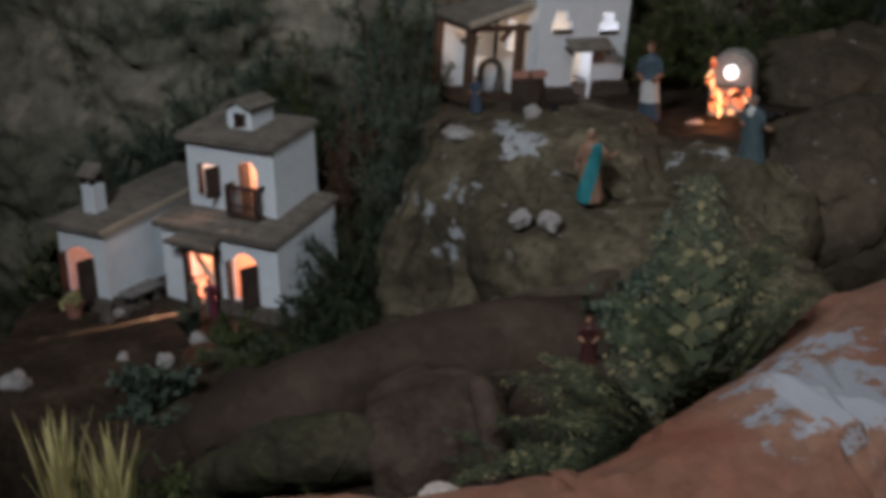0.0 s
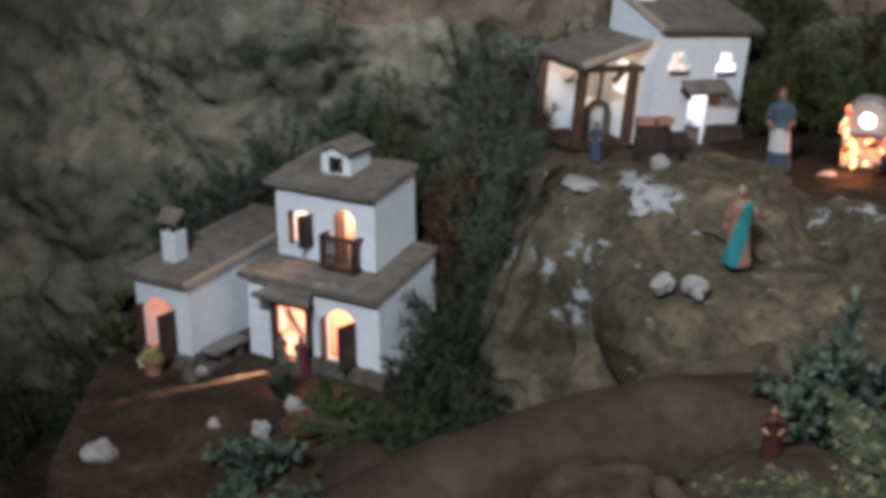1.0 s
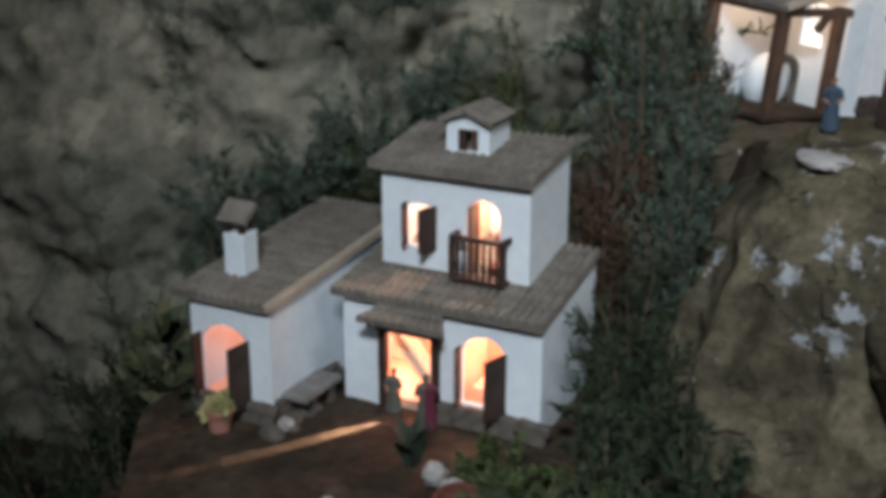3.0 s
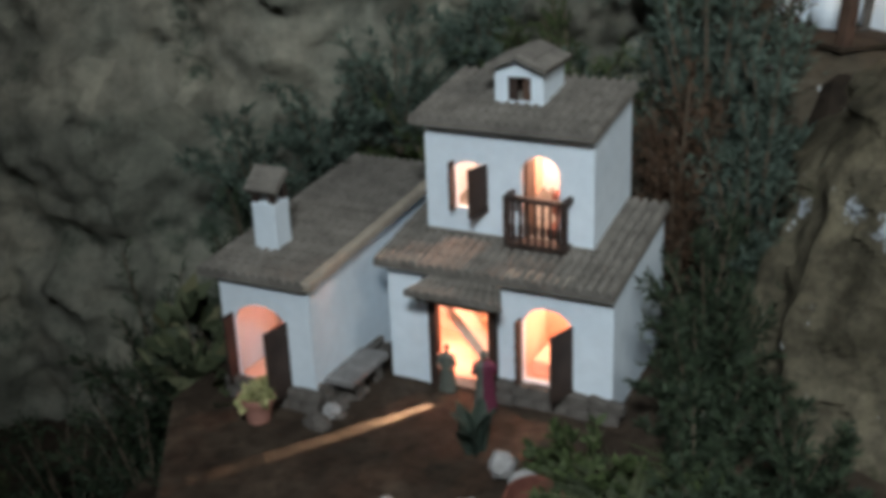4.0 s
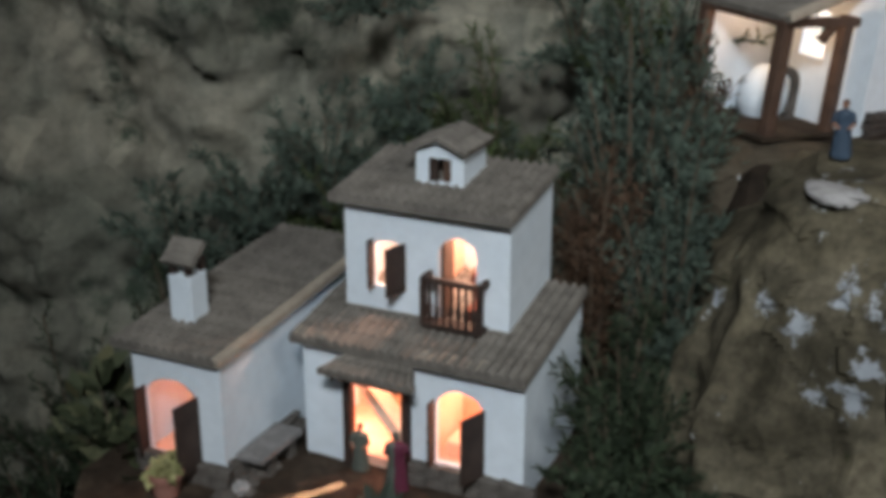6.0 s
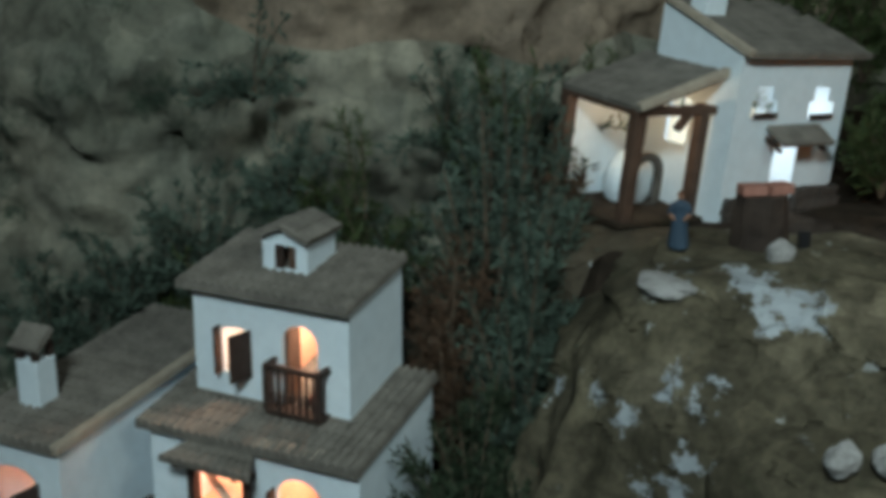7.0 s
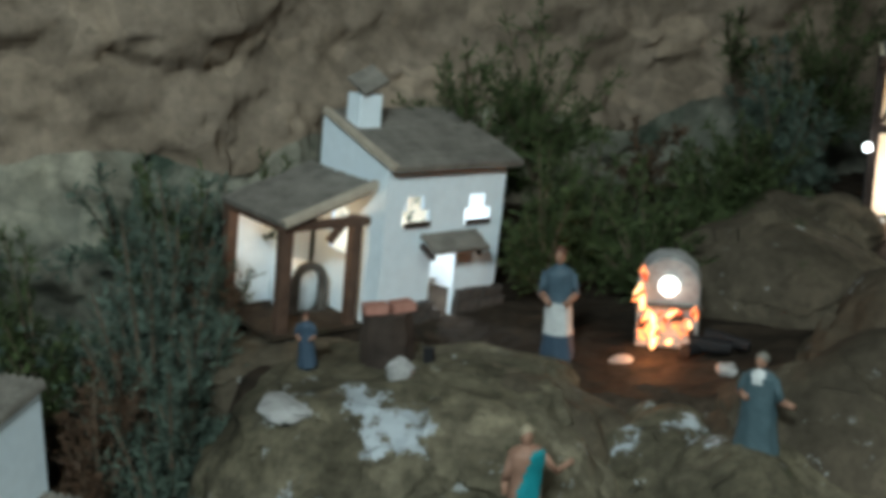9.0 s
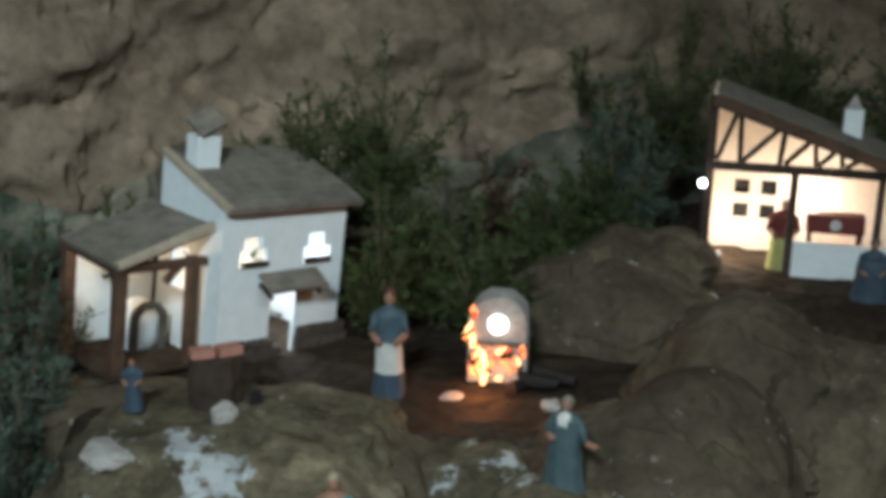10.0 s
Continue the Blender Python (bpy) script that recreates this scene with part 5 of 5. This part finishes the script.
def kiln():
    k = thing("kiln", pose(0.843, 0.52, 0.028, 0, 0, 7), "grey domed kiln with orange fire and a round lamp", "kiln")
    bm = bmesh.new()
    n, w, hgt = 28, 0.038, 0.115
    loops = []
    for y in (-0.03, -0.026, 0.016):
        g = 1.0 if y > -0.028 else 0.95
        pts = [(-w * g, 0.0)] + [(-w * g * math.cos(a), hgt - w + w * g * math.sin(a)) for a in [math.pi * i / n for i in range(n + 1)]] + [(w * g, 0.0)]
        loops.append([bm.verts.new((x, y, z)) for x, z in pts])
    for a, b in zip(loops, loops[1:]):
        for j in range(len(a) - 1):
            bm.faces.new((a[j], b[j], b[j + 1], a[j + 1]))
    bm.faces.new(loops[0])
    bm.faces.new(loops[-1][::-1])
    bmesh.ops.recalc_face_normals(bm, faces=list(bm.faces))
    part("dome", jitter(bm, 0.0015, 60), PALESTONE, k, "grey stone dome")
    bm = bmesh.new()
    bmesh.ops.create_cone(bm, cap_ends=True, segments=28, radius1=0.0115, radius2=0.0110, depth=0.006, matrix=pose(0, -0.033, 0.079, 90, 0, 0))
    part("lamp", bm, glow("white_lamp", (1.0, 0.95, 0.92), 7.0), k, "round white glowing lamp")
    part("shelf", jitter(box(-0.041, -0.036, 0.052, 0.041, -0.028, 0.056, 0.001), 0.001, 60), STONE, k)
    rng = random.Random(3)
    fires = [glow("orange_flame", (1.0, 0.30, 0.11), 1.7), glow("yellow_flame", (1.0, 0.55, 0.25), 3.0), glow("ember_red", (0.8, 0.12, 0.04), 0.5), glow("salmon_flame", (1.0, 0.32, 0.14), 0.9)]
    for i in range(58):
        x, z = rng.uniform(-0.036, 0.036), 0.004 + 0.047 * rng.random() ** 0.8
        if i > 46:
            x, z = rng.uniform(-0.039, -0.030), rng.uniform(0.050, 0.100)
        elif abs(x - 0.016) < 0.010 and z < 0.022 or rng.random() < 0.12:
            continue
        bm = bmesh.new()
        bmesh.ops.create_icosphere(bm, subdivisions=2, radius=1.0, matrix=pose(x, -0.033 - 0.006 * rng.random(), z, 0, rng.uniform(-50, 50), 0) @ Matrix.Diagonal((rng.uniform(0.0014, 0.0036), 0.0016, rng.uniform(0.004, 0.010), 1)))
        part("flame", jitter(jitter(bm, 0.0040, 110, i), 0.0020, 300, i), fires[rng.choice((0, 0, 1, 2, 3, 0, 1, 2))], k)
    for x, z, w, h in ((-0.030, 0.030, 0.010, 0.016), (0.012, 0.040, 0.016, 0.010), (0.030, 0.020, 0.008, 0.014), (-0.012, 0.014, 0.010, 0.010)):
        part("char", jitter(box(x - w / 2, -0.037, z - h / 2, x + w / 2, -0.032, z + h / 2, 0.002), 0.003, 120, x), DARKBARK, k, "charred dark wood in the fire")
    return k


kiln()
bulb("kiln_bulb", (0.834, 0.445, 0.05), 0.26, (1.0, 0.34, 0.12), 0.015)


def log(place, length, r, turn, label="charred black log beside the kiln"):
    bm = bmesh.new()
    bmesh.ops.create_cone(bm, cap_ends=True, segments=14, radius1=r, radius2=r * 0.85, depth=length, matrix=pose(0, 0, 0, 0, 90, 0))
    bmesh.ops.subdivide_edges(bm, edges=list(bm.edges), cuts=2)
    ob = part("log", jitter(bm, r * 0.25, 60), BLACK)
    ob.matrix_world = pose(*place, 0, 6, turn)
    return tagged(ob, label, "log", "charred logs")


log((0.900, 0.49, 0.036), 0.05, 0.010, 10)
log((0.920, 0.505, 0.040), 0.055, 0.009, -12)
log((0.880, 0.475, 0.034), 0.03, 0.008, 60)


def stump():
    ob = thing("tree_stump", pose(0.572, 0.240, 0.036, 0, 0, 20), "dark brown tree stump with two terracotta bricks on top", "stump")
    bm = bmesh.new()
    rings = []
    for j in range(7):
        t = j / 6
        rings.append([bm.verts.new(((0.026 + 0.005 * (1 - t)) * (1 + 0.10 * math.sin(5 * a)) * math.cos(a), (0.022 + 0.005 * (1 - t)) * (1 + 0.10 * math.cos(4 * a)) * math.sin(a), 0.085 * t)) for a in [2 * math.pi * k / 26 for k in range(26)]])
    for a, b in zip(rings, rings[1:]):
        for j in range(26):
            bm.faces.new((a[j], a[(j + 1) % 26], b[(j + 1) % 26], b[j]))
    bm.faces.new(rings[-1])
    bm.faces.new(rings[0][::-1])
    part("trunk", jitter(bm, 0.003, 60), DARKBARK, ob, "dark brown bark")
    part("post", jitter(box(0.040, -0.012, 0.0, 0.052, 0.0, 0.045, 0.002), 0.002, 60), BLACK, ob, "charred black post")

    for k, (x, y, t) in enumerate(((-0.013, -0.005, 14), (0.016, 0.004, 26))):
        b = part("brick", jitter(box(-0.0135, -0.010, 0, 0.0135, 0.010, 0.011, 0.0015), 0.001, 90, k), BRICK)
        b.matrix_world = ob.matrix_world @ pose(x, y, 0.085, 0, 0, t)
        tagged(b, "small salmon terracotta brick lying on the stump", "brick", "bricks on the stump")


stump()


def barn():
    """The lit half-timbered barn: an open door, a half wall with a counter, a braced gable under a single-pitch roof."""
    b = thing("model_barn", pose(1.078, 1.02, 0.035), "lit half-timbered model barn with cream walls and a sloping roof", "model barn")
    W, D = 0.40, 0.16
    top = lambda x: 0.312 - 0.335 * x
    part("back_wall", slab([(0, 0), (W, 0), (W, top(W)), (0, top(0))], [arch(0.044 + a, 0.070 + a, c, c + 0.026, 0) for a in (0.0, 0.045) for c in (0.078, 0.120)], D, D + 0.006), PALECREAM, b)
    # black board added behind the windows stands in for the dark beyond
    part("added_night_board", box(0.03, D + 0.012, 0.06, 0.16, D + 0.014, 0.19), BLACK, b, "black board added to make the small windows dark")
    part("left_wall", slab([(0.012, 0.0), (D, 0.0), (D, top(0)), (0.012, top(0))], [], 0.0, 0.006, "yz"), CREAM, b)
    part("right_wall", slab([(0.012, 0.0), (D, 0.0), (D, top(W)), (0.012, top(W))], [], W - 0.006, W, "yz"), CREAM, b)
    part("floor", box(-0.01, -0.045, -0.01, W, D, 0.004), EDGE, b, "tan plaster floor")
    part("half_wall", jitter(box(0.138, 0.0, 0.0, W, 0.012, 0.080, 0.0015), 0.0008, 50), WHITE, b, "white half wall")
    part("kerb", jitter(box(0.0, -0.004, 0.0, 0.03, 0.010, 0.055, 0.002), 0.001, 50), WHITE, b, "low white wall end")
    for x, w, z1 in ((-0.004, 0.014, top(0) - 0.004), (0.130, 0.012, 0.198), (0.262, 0.010, 0.198)):
        part("post", jitter(box(x, -0.004, 0.0, x + w, 0.010, z1, 0.001), 0.0008, 50), DARKWOOD, b)
    part("beam", jitter(box(-0.004, -0.006, 0.190, W, 0.010, 0.203, 0.001), 0.0008, 50), DARKWOOD, b)
    braces = [(0.012, 0.205, 0.042, 0.290), (0.048, 0.205, 0.045, 0.300), (0.052, 0.205, 0.115, 0.270), (0.110, 0.205, 0.116, 0.275), (0.118, 0.205, 0.165, 0.255), (0.165, 0.205, 0.160, 0.262), (0.168, 0.205, 0.205, 0.242), (0.205, 0.205, 0.200, 0.248), (0.21, 0.205, 0.245, 0.228)]
    for x0, z0, x1, z1 in braces:
        d = Vector((x1 - x0, 0, z1 - z0))
        bm = moved(box(-0.004, -0.002, 0, 0.004, 0.006, d.length, 0.001), Matrix.Translation((x0, 0, z0)) @ pose(0, 0, 0, 0, math.degrees(math.atan2(d.x, d.z)), 0))
        part("brace", jitter(bm, 0.001, 50), DARKWOOD, b)
    ang = math.degrees(math.atan(0.335))
    part("roof", moved(flat_roof(W * 1.09, D + 0.035, rows=6, thick=0.008), pose(0.004, -0.018, top(0) - 0.006, 0, ang, 0)), TILE, b, "sloping brown roof")
    part("roof_edge", jitter(moved(box(0, 0, -0.012, W * 1.09, 0.008, 0.008, 0.001), pose(0.004, -0.024, top(0) - 0.006, 0, ang, 0)), 0.001, 50), BROWNWOOD, b)
    ch = part("chimney", box(0.208, 0.10, 0.20, 0.238, 0.13, 0.284, 0.001), WHITE, b)
    bm = bmesh.new()
    bmesh.ops.create_cone(bm, cap_ends=True, segments=4, radius1=0.018, radius2=0.002, depth=0.022, matrix=pose(0.223, 0.115, 0.296, 0, 0, 45))
    part("chimney_cap", bm, PALESTONE, ch)
    c = thing("counter", pose(1.285, 1.065, 0.039), "red-brown wooden counter with small cakes inside the barn", "counter")
    part("top", box(-0.045, -0.02, 0.088, 0.045, 0.02, 0.118, 0.002), WINE, c)
    for x in (-0.042, 0.036):
        part("leg", box(x, -0.018, 0, x + 0.006, 0.018, 0.088), BROWNWOOD, c)
    bm = bmesh.new()
    bmesh.ops.create_cone(bm, cap_ends=True, segments=16, radius1=0.009, radius2=0.008, depth=0.003, matrix=pose(0.0, -0.0215, 0.103, 90, 0, 0))
    part("disc", bm, LINEN, c, "round white plate on the front")
    lamp = thing("barn_lamp", pose(1.072, 1.0, 0.205), "small white glowing lamp on a twig by the barn", "lamp")
    bm = bmesh.new()
    bmesh.ops.create_icosphere(bm, subdivisions=3, radius=0.006)
    part("globe", bm, glow("white_globe", (0.93, 0.92, 1.0), 16.0), lamp)
    part("stem", box(-0.001, -0.001, -0.17, 0.001, 0.001, -0.008), BLACK, lamp)


barn()
bulb("barn_bulb", (1.112, 1.10, 0.115), 0.55, (1.0, 0.76, 0.60))
bulb("barn_bulb", (1.25, 1.11, 0.16), 0.85, (1.0, 0.76, 0.60))
